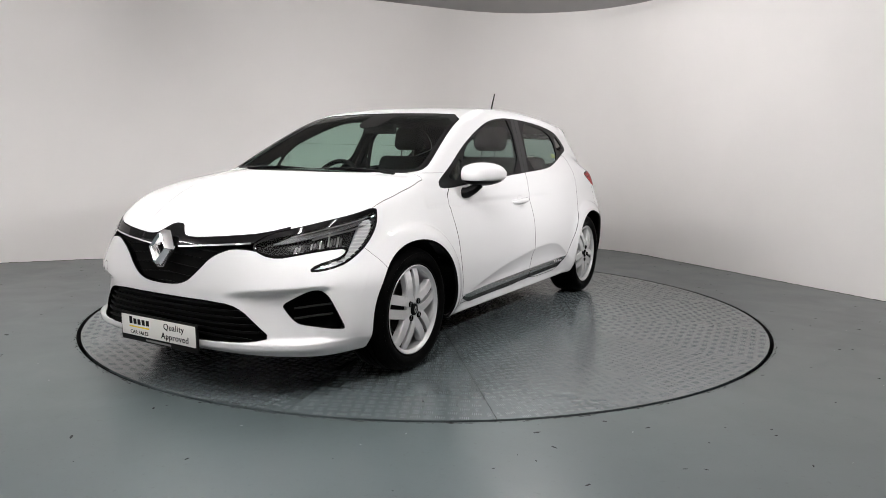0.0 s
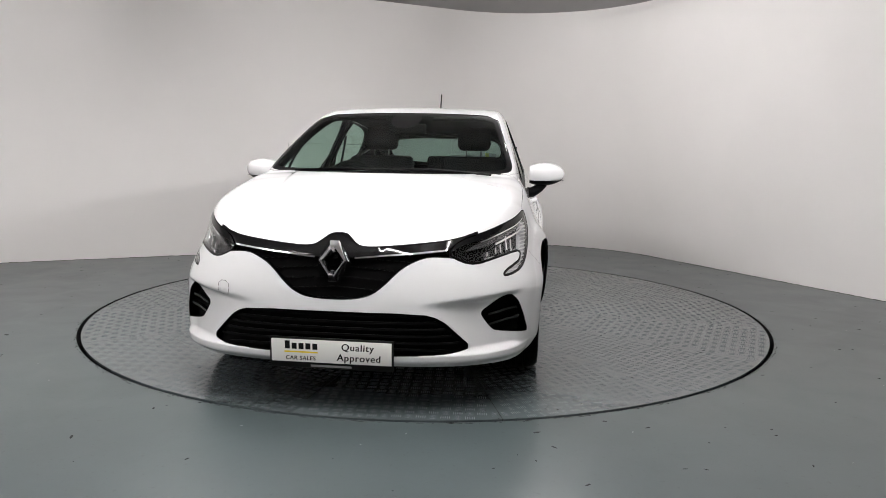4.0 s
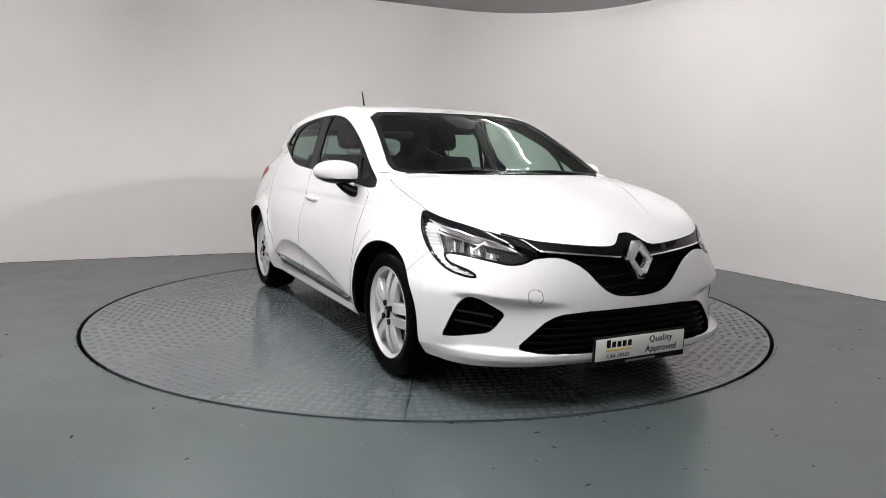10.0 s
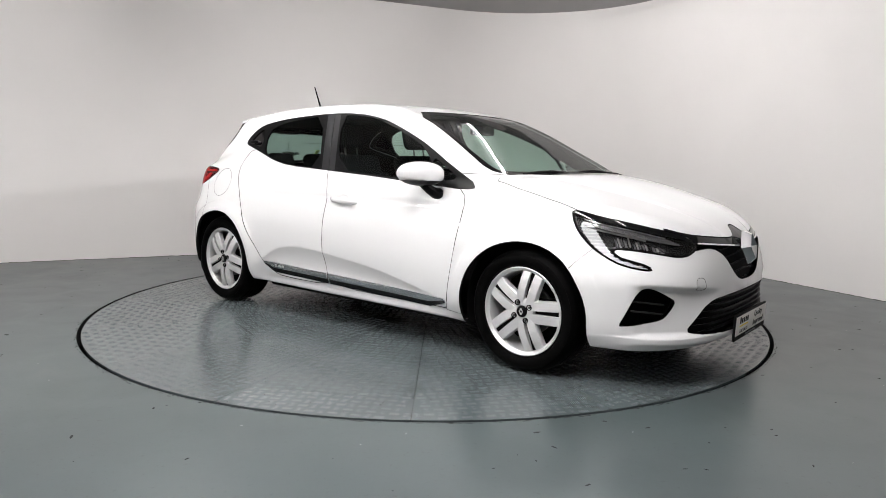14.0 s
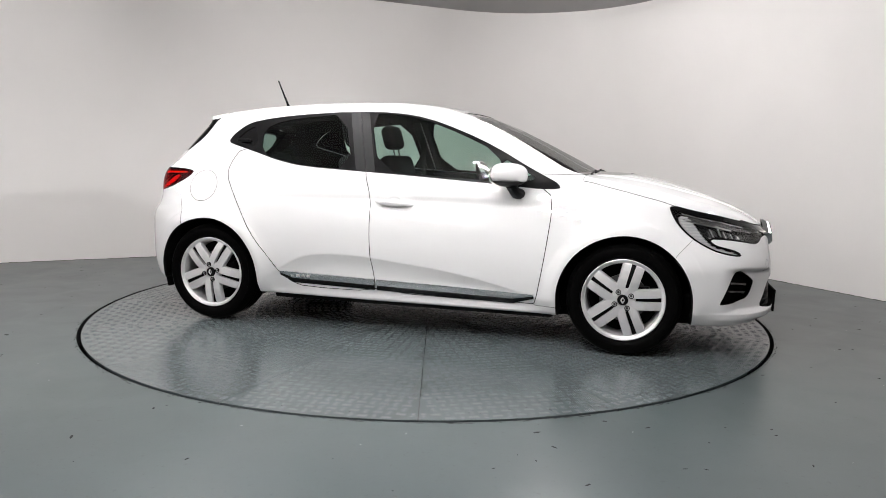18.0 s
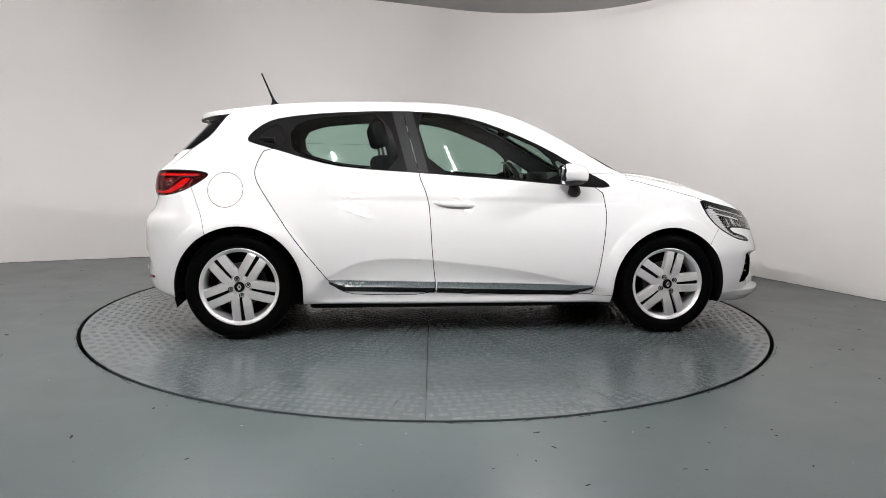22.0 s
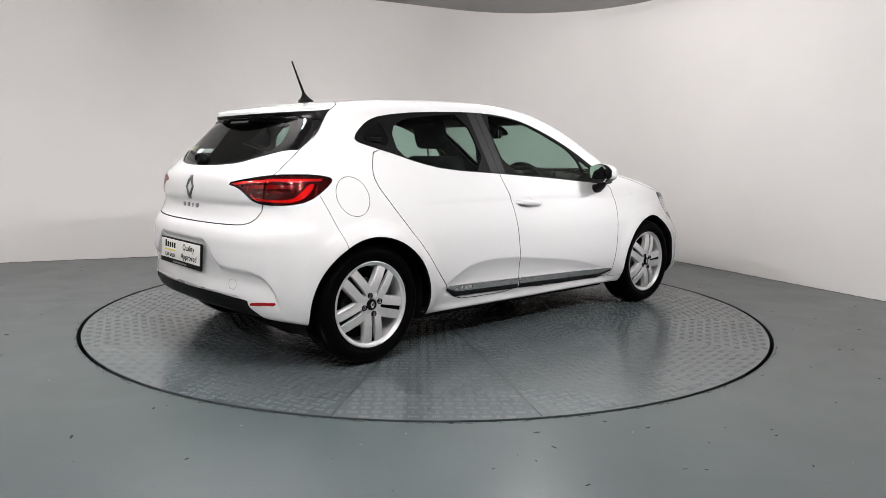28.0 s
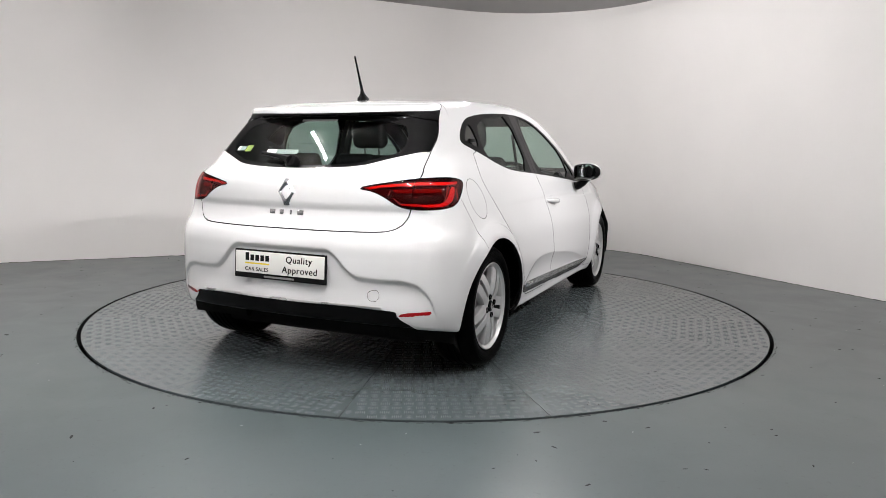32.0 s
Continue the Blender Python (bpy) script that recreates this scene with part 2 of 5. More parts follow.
def wall_hatch():
    """A flush board in the wall behind the turntable, with a narrow shadow joint."""
    bm = bmesh.new()
    box(bm, -0.68, 0.68, -0.004, 0.004, 0.0, 1.2, 0.002)
    mid = Vector((-0.951, 3.085, 0.004))
    n = Vector((-math.sin(radians(ROOM_TURN)), math.cos(radians(ROOM_TURN)), 0))
    mid = mid + n * (WALL_B - 0.0045 - mid.dot(n))
    hatch = new("wall_hatch")
    hatch.matrix_world = Matrix.Translation((mid.x, mid.y, 0.003)) @ pose(0, 0, 0, 0, 0, ROOM_TURN)
    tagged(hatch, "flush white hatch board set in the studio wall", "hatch")
    part("board", bm, WALL_PAINT, hatch, smooth=False)
    for name, x0, x1, z0, z1 in (("edge_strip", -0.685, -0.681, 0.0, 1.2), ("top_strip", -0.685, 0.68, 1.2, 1.204), ("middle_strip", -0.681, 0.68, 0.598, 0.602)):
        bm = bmesh.new()
        box(bm, x0, x1, -0.006, 0.004, z0, z1)
        part(name, bm, JOINT_GREY, hatch, "thin grey joint strip", smooth=False)


def floor_litter():
    """Small dark chips and pale specks that lie on the floor paint."""
    rng = random.Random(7)
    for name, mat, count, lo, hi, lab in (("dark_chip", GRIT_DARK, 220, 0.002, 0.009, "small dark chips of dirt on the floor"), ("pale_speck", GRIT_PALE, 60, 0.0015, 0.0035, "small pale specks on the floor")):
        v, f = [], []
        for _ in range(count * 3):
            x, y = rng.uniform(-4.5, 4.2), rng.uniform(-4.6, 3.0)
            r = math.hypot(x, y)
            if abs(r - PIT_R) < 0.05 or r < PIT_R or x * 0.9135 + y * 0.4067 > 3.3 or -x * 0.4067 + y * 0.9135 > 3.1:
                continue
            k, a, s = len(v), rng.uniform(0, 6.3), rng.uniform(lo, hi)
            long = rng.uniform(1.0, 2.6)
            for q in range(5):
                b = 2 * math.pi * q / 5
                px, py = s * long * math.cos(b), s * math.sin(b) * rng.uniform(0.5, 1.0)
                v.append((x + px * math.cos(a) - py * math.sin(a), y + px * math.sin(a) + py * math.cos(a), 0.0004))
            v.append((x, y, 0.0018))
            f += [(k + q, k + (q + 1) % 5, k + 5) for q in range(5)]
        ob = mesh_object(name, v, f, mat)
        tagged(ob, lab, "floor dirt", kind="stuff")


def edge_marks():
    """Crumbs of dirt along the rim of the pit, and a broken dark line where floor and wall meet."""
    rng = random.Random(21)
    v, f = [], []

    def crumb(x, y, a, long, wide, z=0.0012):
        k = len(v)
        for q in range(6):
            b = 2 * math.pi * q / 6
            px, py = long * math.cos(b) * rng.uniform(0.7, 1.0), wide * math.sin(b) * rng.uniform(0.5, 1.0)
            v.append((x + px * math.cos(a) - py * math.sin(a), y + px * math.sin(a) + py * math.cos(a), 0.0003))
        v.append((x, y, z))
        f.extend((k + q, k + (q + 1) % 6, k + 6) for q in range(6))
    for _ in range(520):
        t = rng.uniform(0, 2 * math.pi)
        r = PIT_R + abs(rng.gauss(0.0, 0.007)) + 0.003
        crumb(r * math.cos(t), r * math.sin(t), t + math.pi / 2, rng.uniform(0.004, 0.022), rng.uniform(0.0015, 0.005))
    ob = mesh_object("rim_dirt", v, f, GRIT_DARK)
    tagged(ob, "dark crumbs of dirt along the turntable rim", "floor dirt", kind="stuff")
    # Overlapping flat dark crumbs form the broken line along the wall foot.
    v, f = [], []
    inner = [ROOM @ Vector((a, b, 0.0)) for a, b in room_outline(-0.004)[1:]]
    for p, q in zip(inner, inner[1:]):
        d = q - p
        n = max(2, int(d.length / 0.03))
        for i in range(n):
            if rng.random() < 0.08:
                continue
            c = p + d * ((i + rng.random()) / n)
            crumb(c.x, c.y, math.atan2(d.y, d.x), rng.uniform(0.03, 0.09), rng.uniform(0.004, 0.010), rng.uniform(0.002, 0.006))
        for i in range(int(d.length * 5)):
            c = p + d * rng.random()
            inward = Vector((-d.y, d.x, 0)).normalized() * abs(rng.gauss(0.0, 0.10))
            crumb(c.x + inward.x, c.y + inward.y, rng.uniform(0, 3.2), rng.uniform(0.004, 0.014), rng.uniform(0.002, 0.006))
    ob = mesh_object("wall_foot_line", v, f, GRIT_DARK)
    tagged(ob, "broken dark line with crumbs at the foot of the wall", "floor dirt", kind="stuff")


JOINT_GREY = plain("joint_grey", (0.30, 0.29, 0.28), 0.8)
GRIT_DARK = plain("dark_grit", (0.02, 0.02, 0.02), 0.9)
GRIT_PALE = plain("pale_grit", (0.5, 0.5, 0.48), 0.9)
walls()
floor()
wall_hatch()
floor_litter()
edge_marks()
flood_lamp()
for a, b, height, glow in TUBES:
    tube_lamp(height, glow).matrix_world = ROOM @ pose(a, b, height)


# ================= the car's skin =================
# Car axes: x forward, y to its left, z up; origin between the axles on the ground.
def spline(*pairs):
    """A smooth curve through (x, y) pairs in order of x; straight beyond its ends."""
    xs, ys = np.array([p[0] for p in pairs], float), np.array([p[1] for p in pairs], float)
    d = np.diff(ys) / np.diff(xs)
    h = np.diff(xs)
    s = np.empty(len(xs))
    s[0], s[-1] = d[0], d[-1]
    s[1:-1] = (d[:-1] * h[1:] + d[1:] * h[:-1]) / (h[:-1] + h[1:])

    def at(x):
        x = np.asarray(x, float)
        i = np.clip(np.searchsorted(xs, x) - 1, 0, len(h) - 1)
        u = (x - xs[i]) / h[i]
        v = np.clip(u, 0, 1)
        y = (1 + 2 * v) * (1 - v) ** 2 * ys[i] + v * (1 - v) ** 2 * h[i] * s[i] + v * v * (3 - 2 * v) * ys[i + 1] + v * v * (v - 1) * h[i] * s[i + 1]
        return y + np.where(u < 0, u * h[i] * s[0], 0) + np.where(u > 1, (u - 1) * h[i] * s[-1], 0)
    return at


def smax(a, b, k):
    return np.maximum(a, b) + np.maximum(k - np.abs(a - b), 0) ** 2 / (4 * k)


def smin(a, b, k):
    return -smax(-a, -b, k)


def step(a, b, x):
    t = np.clip((x - a) / (b - a), 0, 1)
    return t * t * (3 - 2 * t)


WHEEL_X, WHEEL_R, ARCH_R = 1.2915, 0.312, 0.362
hood_line = spline((-1.9, 0.965), (-1.8, 0.99), (-1.65, 1.03), (-1.5, 1.075), (-1.35, 1.12), (-1.1, 1.12), (-0.9, 1.075), (-0.7, 1.045), (-0.25, 1.015), (0.2, 0.985), (0.55, 0.97), (0.85, 0.965), (1.0, 0.982), (1.10, 0.993), (1.22, 0.992), (1.41, 0.962), (1.59, 0.915), (1.77, 0.858), (1.95, 0.782), (2.06, 0.72))
width_line = spline((-1.93, 0.80), (-1.8, 0.835), (-1.6, 0.862), (-1.29, 0.872), (-0.9, 0.870), (-0.5, 0.866), (0.0, 0.864), (0.5, 0.864), (0.9, 0.866), (1.29, 0.868), (1.5, 0.855), (1.7, 0.835), (1.9, 0.80))
side_fall = spline((0.1, -0.11), (0.2, -0.048), (0.28, -0.018), (0.36, -0.004), (0.44, 0.0), (0.55, -0.004), (0.66, -0.018), (0.74, -0.041), (0.8, -0.063), (0.9, -0.103), (0.97, -0.135), (1.1, -0.21), (1.25, -0.32))
nose_line = spline((0.1, 2.08), (0.18, 2.115), (0.25, 2.125), (0.4, 2.12), (0.5, 2.115), (0.6, 2.100), (0.68, 2.080), (0.75, 2.042), (0.82, 1.985), (0.9, 1.90))
nose_plan = spline((0.0, 0.0), (0.2, 0.004), (0.35, 0.019), (0.46, 0.044), (0.56, 0.084), (0.64, 0.136), (0.7, 0.19), (0.76, 0.262), (0.82, 0.37), (0.88, 0.55))
tail_line = spline((0.15, -1.84), (0.25, -1.905), (0.35, -1.940), (0.5, -1.950), (0.6, -1.948), (0.66, -1.943), (0.70, -1.928), (0.74, -1.897), (0.78, -1.880), (0.9, -1.866), (0.96, -1.855), (1.05, -1.83))
tail_plan = spline((0.0, 0.0), (0.2, 0.006), (0.4, 0.036), (0.55, 0.072), (0.65, 0.108), (0.72, 0.146), (0.78, 0.2), (0.84, 0.29), (0.9, 0.44))
sill_line = spline((-1.93, 0.30), (-1.7, 0.26), (-1.5, 0.22), (-0.9, 0.205), (0.9, 0.195), (1.5, 0.19), (1.8, 0.19), (2.15, 0.20))
cabin_line = spline((-1.75, 1.275), (-1.6, 1.312), (-1.4, 1.348), (-1.15, 1.383), (-0.9, 1.404), (-0.6, 1.418), (-0.3, 1.422), (0.0, 1.411), (0.2, 1.385), (0.35, 1.343), (0.46, 1.302), (0.65, 1.215), (0.84, 1.12), (1.0, 1.037), (1.09, 0.985), (1.35, 0.83))
cabin_width = spline((-1.85, 0.60), (-1.6, 0.675), (-1.3, 0.71), (-0.9, 0.735), (-0.5, 0.745), (0.0, 0.747), (0.5, 0.742), (0.9, 0.725), (1.15, 0.70))


rear_step = spline((0.0, 0.648), (0.2, 0.646), (0.27, 0.642), (0.30, 0.622), (0.36, 0.560), (0.40, 0.530), (0.46, 0.520), (0.53, 0.516), (0.64, 0.508), (0.69, 0.485), (0.73, 0.43), (0.76, 0.33), (0.80, 0.2))
hollow_edge = spline((-0.80, 0.362), (-0.63, 0.448), (-0.5, 0.472), (-0.3, 0.475), (0.0, 0.447), (0.37, 0.399), (0.64, 0.340), (0.80, 0.300))


def skin(x, y, z):
    """Signed distance-like field of the body's outer skin; negative inside."""
    Y = np.abs(y)
    # lower body
    w = width_line(x) + side_fall(z) - 0.02 * step(1.1, 1.55, x) * step(0.5, 0.66, z)
    for cx in (WHEEL_X, -WHEEL_X):
        r = np.hypot(x - cx, z - 0.305)
        w = w + 0.005 * step(0.445, 0.430, r) * step(0.40, 0.55, z)
        w = w + 0.028 * np.exp(-(np.maximum(r - 0.37, 0) / 0.06) ** 2) * step(0.12, 0.3, z)
    # hollow above the sill, under a bowed edge, and a soft crease from the mirror to the wing
    d = hollow_edge(x) - z
    w = w - 0.021 * (1 - (1 - np.clip((d + 0.002) / 0.10, 0, 1)) ** 2) * step(0.19, 0.25, z) * step(-0.92, -0.76, x) * step(0.88, 0.74, x)
    w = w - 0.0045 * step(0.0, 0.008, z - 0.787 - 0.012 * x) * step(0.2, 0.6, x) * step(1.14, 1.08, x) * step(0.92, 0.84, z)
    side = (Y - w) * 0.97
    dome = 0.007 * step(-0.004, 0.030, 0.505 - 0.14 * np.maximum(x - 1.1, 0) - 0.30 * np.maximum(x - 1.5, 0) - Y) * step(0.9, 1.1, x)
    top = (z - hood_line(x) + (0.045 + 0.050 * step(1.05, 1.3, x)) * Y * Y - dome + 0.004) * 0.96
    nose = (x - nose_line(z) + nose_plan(Y) * (1 + 0.55 * step(0.48, 0.72, z))) * 0.9
    tail = (tail_line(z) + tail_plan(Y) - x) * 0.9
    pocket = step(0.0, 0.030, rear_step(Y) - z) * step(0.31, 0.46, z)
    tail = tail + 0.017 * pocket
    wedge = step(0.36, 0.60, Y + 0.5 * (z - 0.40)) * step(0.488, 0.456, z - 0.10 * (Y - 0.5)) * step(0.256, 0.282, z) * step(0.80, 0.70, Y)
    nose = nose + 0.036 * wedge - 0.012 * step(0.270, 0.258, z) + 0.035 * step(0.235, 0.200, z)
    base = sill_line(x) - z
    low = smax(smax(side, top, 0.07), smax(nose, tail, 0.03), 0.06)
    low = smax(low, base, 0.02)
    # cabin
    cw = cabin_width(x) - 0.345 * (z - 0.95) - 0.10 * (z - 0.95) ** 2
    bow = 0.07 * step(0.0, 0.7, x)
    roof = (z - cabin_line(x + bow * Y * Y) + (0.062 - 0.03 * step(0.2, 0.6, x)) * Y * Y) * (0.98 - 0.1 * step(0.1, 0.5, x))
    back = (-1.83 + (z - 1.0) + 0.3 * Y * Y - x) * 0.72
    cab = smax((Y - cw) * 0.94, roof, 0.05)
    cab = smax(cab, back, 0.05)
    cab = smax(smax(cab, 0.84 - z, 0.02), tail - 0.005, 0.02)
    # roof spoiler over the rear window
    crest = cabin_line(x) - 0.062 * Y * Y
    fin = smax(z - crest, crest - 0.034 - 0.12 * np.maximum(x + 1.64, 0) - z, 0.012)
    fin = smax(smax(fin, -1.632 + 0.61 * Y * Y - x, 0.012), smax((Y - cw) * 0.94, x + 1.3, 0.02), 0.03)
    return smin(smin(low, cab, 0.035), fin, 0.012)


def skin_slope(p, e=0.004):
    g = np.empty_like(p)
    for k in range(3):
        d = np.zeros(3)
        d[k] = e
        g[:, k] = (skin(*(p + d).T) - skin(*(p - d).T)) / (2 * e)
    return g


def skin_net(h=0.02):
    """Net of quads on the skin: one point for each crossed cell, drawn onto the surface."""
    ax = [np.arange(-2.06, 2.24, h), (np.arange(int(1.92 / h)) - int(1.92 / h) / 2 + 0.5) * h, np.arange(0.08, 1.52, h)]
    X, Y, Z = np.meshgrid(*ax, indexing="ij")
    s = skin(X, Y, Z)
    neg = s < 0
    n = [len(a) - 1 for a in ax]
    total, count = np.zeros((*n, 3)), np.zeros(n)
    corner = [(i, j, k) for i in (0, 1) for j in (0, 1) for k in (0, 1)]

    def cut(c):
        return tuple(slice(o, o + m) for o, m in zip(c, n))
    for a in corner:
        for d in range(3):
            if a[d] == 0:
                b = tuple(v + (q == d) for q, v in enumerate(a))
                sa, sb = s[cut(a)], s[cut(b)]
                hit = (sa < 0) != (sb < 0)
                t = np.where(hit, sa / np.where(hit, sa - sb, 1), 0)
                for q in range(3):
                    total[..., q] += np.where(hit, a[q] + (t if q == d else 0), 0)
                count += hit
    on = count > 0
    ids = -np.ones(n, int)
    ids[on] = np.arange(on.sum())
    where = np.argwhere(on)
    p = (where + total[on] / count[on][:, None]) * h + np.array([a[0] for a in ax])
    quads = []
    for d in range(3):
        u, v = (d + 1) % 3, (d + 2) % 3
        lo = [slice(1, m) for m in n]
        lo[d] = slice(0, n[d])
        hi = list(lo)
        hi[d] = slice(1, n[d] + 1)
        a, b = neg[tuple(lo)], neg[tuple(hi)]
        for flip, mask in ((False, a & ~b), (True, ~a & b)):
            c = np.argwhere(mask) + np.array([0 if q == d else 1 for q in range(3)])
            eu, ev = np.eye(3, dtype=int)[u], np.eye(3, dtype=int)[v]
            ring = [c - eu - ev, c - ev, c, c - eu]
            f = np.stack([ids[tuple(r.T)] for r in ring], 1)
            quads.append(f[:, ::-1] if flip else f)
    f = np.concatenate(quads)
    for _ in range(4):
        g = skin_slope(p)
        p = p - g * (skin(*p.T) / np.maximum((g * g).sum(1), 0.2))[:, None]
    return p, np.concatenate([f[:, [0, 1, 2]], f[:, [0, 2, 3]]])


def split(net, level):
    """Cuts a net of triangles along level = 0: (inside, outside)."""
    p, f = net
    if len(f) == 0:
        return net, net
    ins = level < 0
    k = ins[f].sum(1)
    inside, outside = [f[k == 3]], [f[k == 0]]
    points, base = [p], len(p)
    for lone_in, mask in ((True, k == 1), (False, k == 2)):
        t = f[mask]
        if not len(t):
            continue
        lone = (ins[t] == lone_in).argmax(1)
        r = np.arange(len(t))
        a, b, c = t[r, lone], t[r, (lone + 1) % 3], t[r, (lone + 2) % 3]
        new_ids = []
        for q in (b, c):
            lo, hi = np.minimum(a, q), np.maximum(a, q)
            w = (level[lo] / (level[lo] - level[hi]))[:, None]
            points.append(p[lo] + (p[hi] - p[lo]) * w)
            new_ids.append(base + r)
            base += len(t)
        ab, ac = new_ids
        one, two = (inside, outside) if lone_in else (outside, inside)
        one.append(np.stack([a, ab, ac], 1))
        two += [np.stack([ab, b, c], 1), np.stack([ab, c, ac], 1)]
    p = np.concatenate(points)
    return tidy(p, np.concatenate(inside)), tidy(p, np.concatenate(outside))


def tidy(p, f):
    """Keeps the points in use, welded."""
    if len(f) == 0:
        return np.zeros((0, 3)), np.zeros((0, 3), int)
    used = np.unique(f)
    q = p[used]
    remap = np.zeros(len(p), int)
    key = np.round(q * 20000).astype(np.int64)
    _, first, inv = np.unique(key, axis=0, return_index=True, return_inverse=True)
    remap[used] = inv.ravel()
    f = remap[f]
    f = f[(f[:, 0] != f[:, 1]) & (f[:, 1] != f[:, 2]) & (f[:, 2] != f[:, 0])]
    return q[first], f


def skin_part(name, net, mat, parent, label="", thick=0.014, push=0.0, rim=True):
    """One panel of the skin, with its edge turned inwards."""
    p, f = net
    g = skin_slope(p)
    nrm = g / np.maximum(np.linalg.norm(g, axis=1), 1e-6)[:, None]
    p = p + nrm * push
    verts, faces, normals = [p], [f], [nrm]
    if rim and len(f):
        e = np.concatenate([f[:, [0, 1]], f[:, [1, 2]], f[:, [2, 0]]])
        key = np.sort(e, 1)
        _, inv, cnt = np.unique(key, axis=0, return_inverse=True, return_counts=True)
        edge = e[cnt[inv.ravel()] == 1]
        k, m = len(p), len(edge)
        a, b = p[edge[:, 0]], p[edge[:, 1]]
        na, nb = nrm[edge[:, 0]], nrm[edge[:, 1]]
        out = np.cross(b - a, (na + nb) / 2)
        out /= np.maximum(np.linalg.norm(out, axis=1), 1e-9)[:, None]
        soft = (out + na * 0.6)
        soft /= np.linalg.norm(soft, axis=1)[:, None]
        verts += [a, b, b - nb * thick, a - na * thick]
        normals += [soft, soft, out, out]
        i = np.arange(m)
        faces += [np.stack([k + m + i, k + i, k + 3 * m + i], 1), np.stack([k + m + i, k + 3 * m + i, k + 2 * m + i], 1)]
    v, t, nn = np.concatenate(verts), np.concatenate(faces), np.concatenate(normals)
    me = bpy.data.meshes.new(name)
    me.vertices.add(len(v))
    me.vertices.foreach_set("co", v.ravel().astype(np.float32))
    me.loops.add(3 * len(t))
    me.loops.foreach_set("vertex_index", t.ravel().astype(np.int32))
    me.polygons.add(len(t))
    me.polygons.foreach_set("loop_start", (3 * np.arange(len(t))).astype(np.int32))
    me.update(calc_edges=True)
    me.validate()
    me.polygons.foreach_set("use_smooth", [True] * len(me.polygons))
    me.normals_split_custom_set_from_vertices([tuple(q) for q in nn])
    me.materials.append(mat)
    if rim and mat is WHITE_PAINT:
        me.materials.append(BLACK_GAP)
        me.polygons.foreach_set("material_index", (np.arange(len(me.polygons)) >= len(f)).astype(np.int32))
    ob = new(name, me)
    ob.parent = parent
    if label:
        tagged(ob, label)
    return ob


def refine(net, times=2):
    """Each triangle into four, drawn onto the skin again."""
    p, f = net
    for _ in range(times):
        e = np.concatenate([f[:, [0, 1]], f[:, [1, 2]], f[:, [2, 0]]])
        key, inv = np.unique(np.sort(e, 1), axis=0, return_inverse=True)
        m = (p[key[:, 0]] + p[key[:, 1]]) / 2
        ab, bc, ca = len(p) + inv.ravel().reshape(3, -1)
        a, b, c = f.T
        p = np.concatenate([p, m])
        f = np.concatenate([np.stack(t, 1) for t in ((a, ab, ca), (ab, b, bc), (ca, bc, c), (ab, bc, ca))])
    g = skin_slope(p)
    p = p - g * (skin(*p.T) / np.maximum((g * g).sum(1), 0.2))[:, None]
    return p, f


def outline(u, v, pts, round_steps=2):
    """Signed distance from points (u, v) to a closed outline with rounded corners; negative inside."""
    c = np.array(pts, float)
    for _ in range(round_steps):
        d = np.roll(c, -1, 0)
        c = np.stack([c * 0.75 + d * 0.25, c * 0.25 + d * 0.75], 1).reshape(-1, 2)
    best, inside = np.full(u.shape, 1e9), np.zeros(u.shape, bool)
    for (x0, y0), (x1, y1) in zip(c, np.roll(c, -1, 0)):
        dx, dy = x1 - x0, y1 - y0
        t = np.clip(((u - x0) * dx + (v - y0) * dy) / (dx * dx + dy * dy + 1e-12), 0, 1)
        best = np.minimum(best, (u - x0 - t * dx) ** 2 + (v - y0 - t * dy) ** 2)
        if dy != 0:
            inside ^= ((y0 > v) != (y1 > v)) & (u < (x1 - x0) * (v - y0) / dy + x0)
    return np.sqrt(best) * np.where(inside, -1, 1)


car = new("car")
tagged(car, "white five-door hatchback car on a turntable, black grille, silver alloy wheels", "car")


def in_car(fn):
    """A cutting field as a function of a net: fn(x, y, z, Y)."""
    return lambda net: fn(net[0][:, 0], net[0][:, 1], net[0][:, 2], np.abs(net[0][:, 1]))


def cut(net, fn, gap=0.0):
    """(the piece inside fn, the rest), with a joint of twice the gap between them."""
    lv = in_car(fn)(net)
    if not gap:
        return split(net, lv)
    return split(net, lv + gap)[0], split(net, lv - gap)[1]


def band(net, fn, half):
    """The strip of a net where fn lies between -half and half."""
    low, _ = cut(net, lambda x, y, z, Y: fn(x, y, z, Y) - half)
    return cut(low, lambda x, y, z, Y: -half - fn(x, y, z, Y))[0]


def halves(net):
    """The right-hand and the left-hand piece of a net."""
    p, f = net
    mid = p[f][:, :, 1].mean(1)
    return tidy(p, f[mid < 0]), tidy(p, f[mid >= 0])


Q = math.sqrt(0.5)
LAMP = [(-0.532, 0.836), (-0.65, 0.803), (-0.76, 0.782), (-0.917, 0.748), (-1.02, 0.728), (-1.105, 0.676), (-1.056, 0.637), (-0.99, 0.624), (-0.91, 0.637), (-0.79, 0.654), (-0.68, 0.660), (-0.706, 0.626), (-0.768, 0.610), (-0.825, 0.595), (-0.866, 0.570), (-0.81, 0.568), (-0.715, 0.587), (-0.65, 0.620), (-0.59, 0.668), (-0.545, 0.73), (-0.528, 0.79)]
LAMP_STRIP = [(-0.56, 0.783), (-0.60, 0.776), (-0.63, 0.725), (-0.655, 0.675), (-0.682, 0.634), (-0.705, 0.616), (-0.765, 0.600), (-0.815, 0.586), (-0.846, 0.577), (-0.81, 0.575), (-0.72, 0.595), (-0.663, 0.627), (-0.603, 0.676), (-0.562, 0.735)]
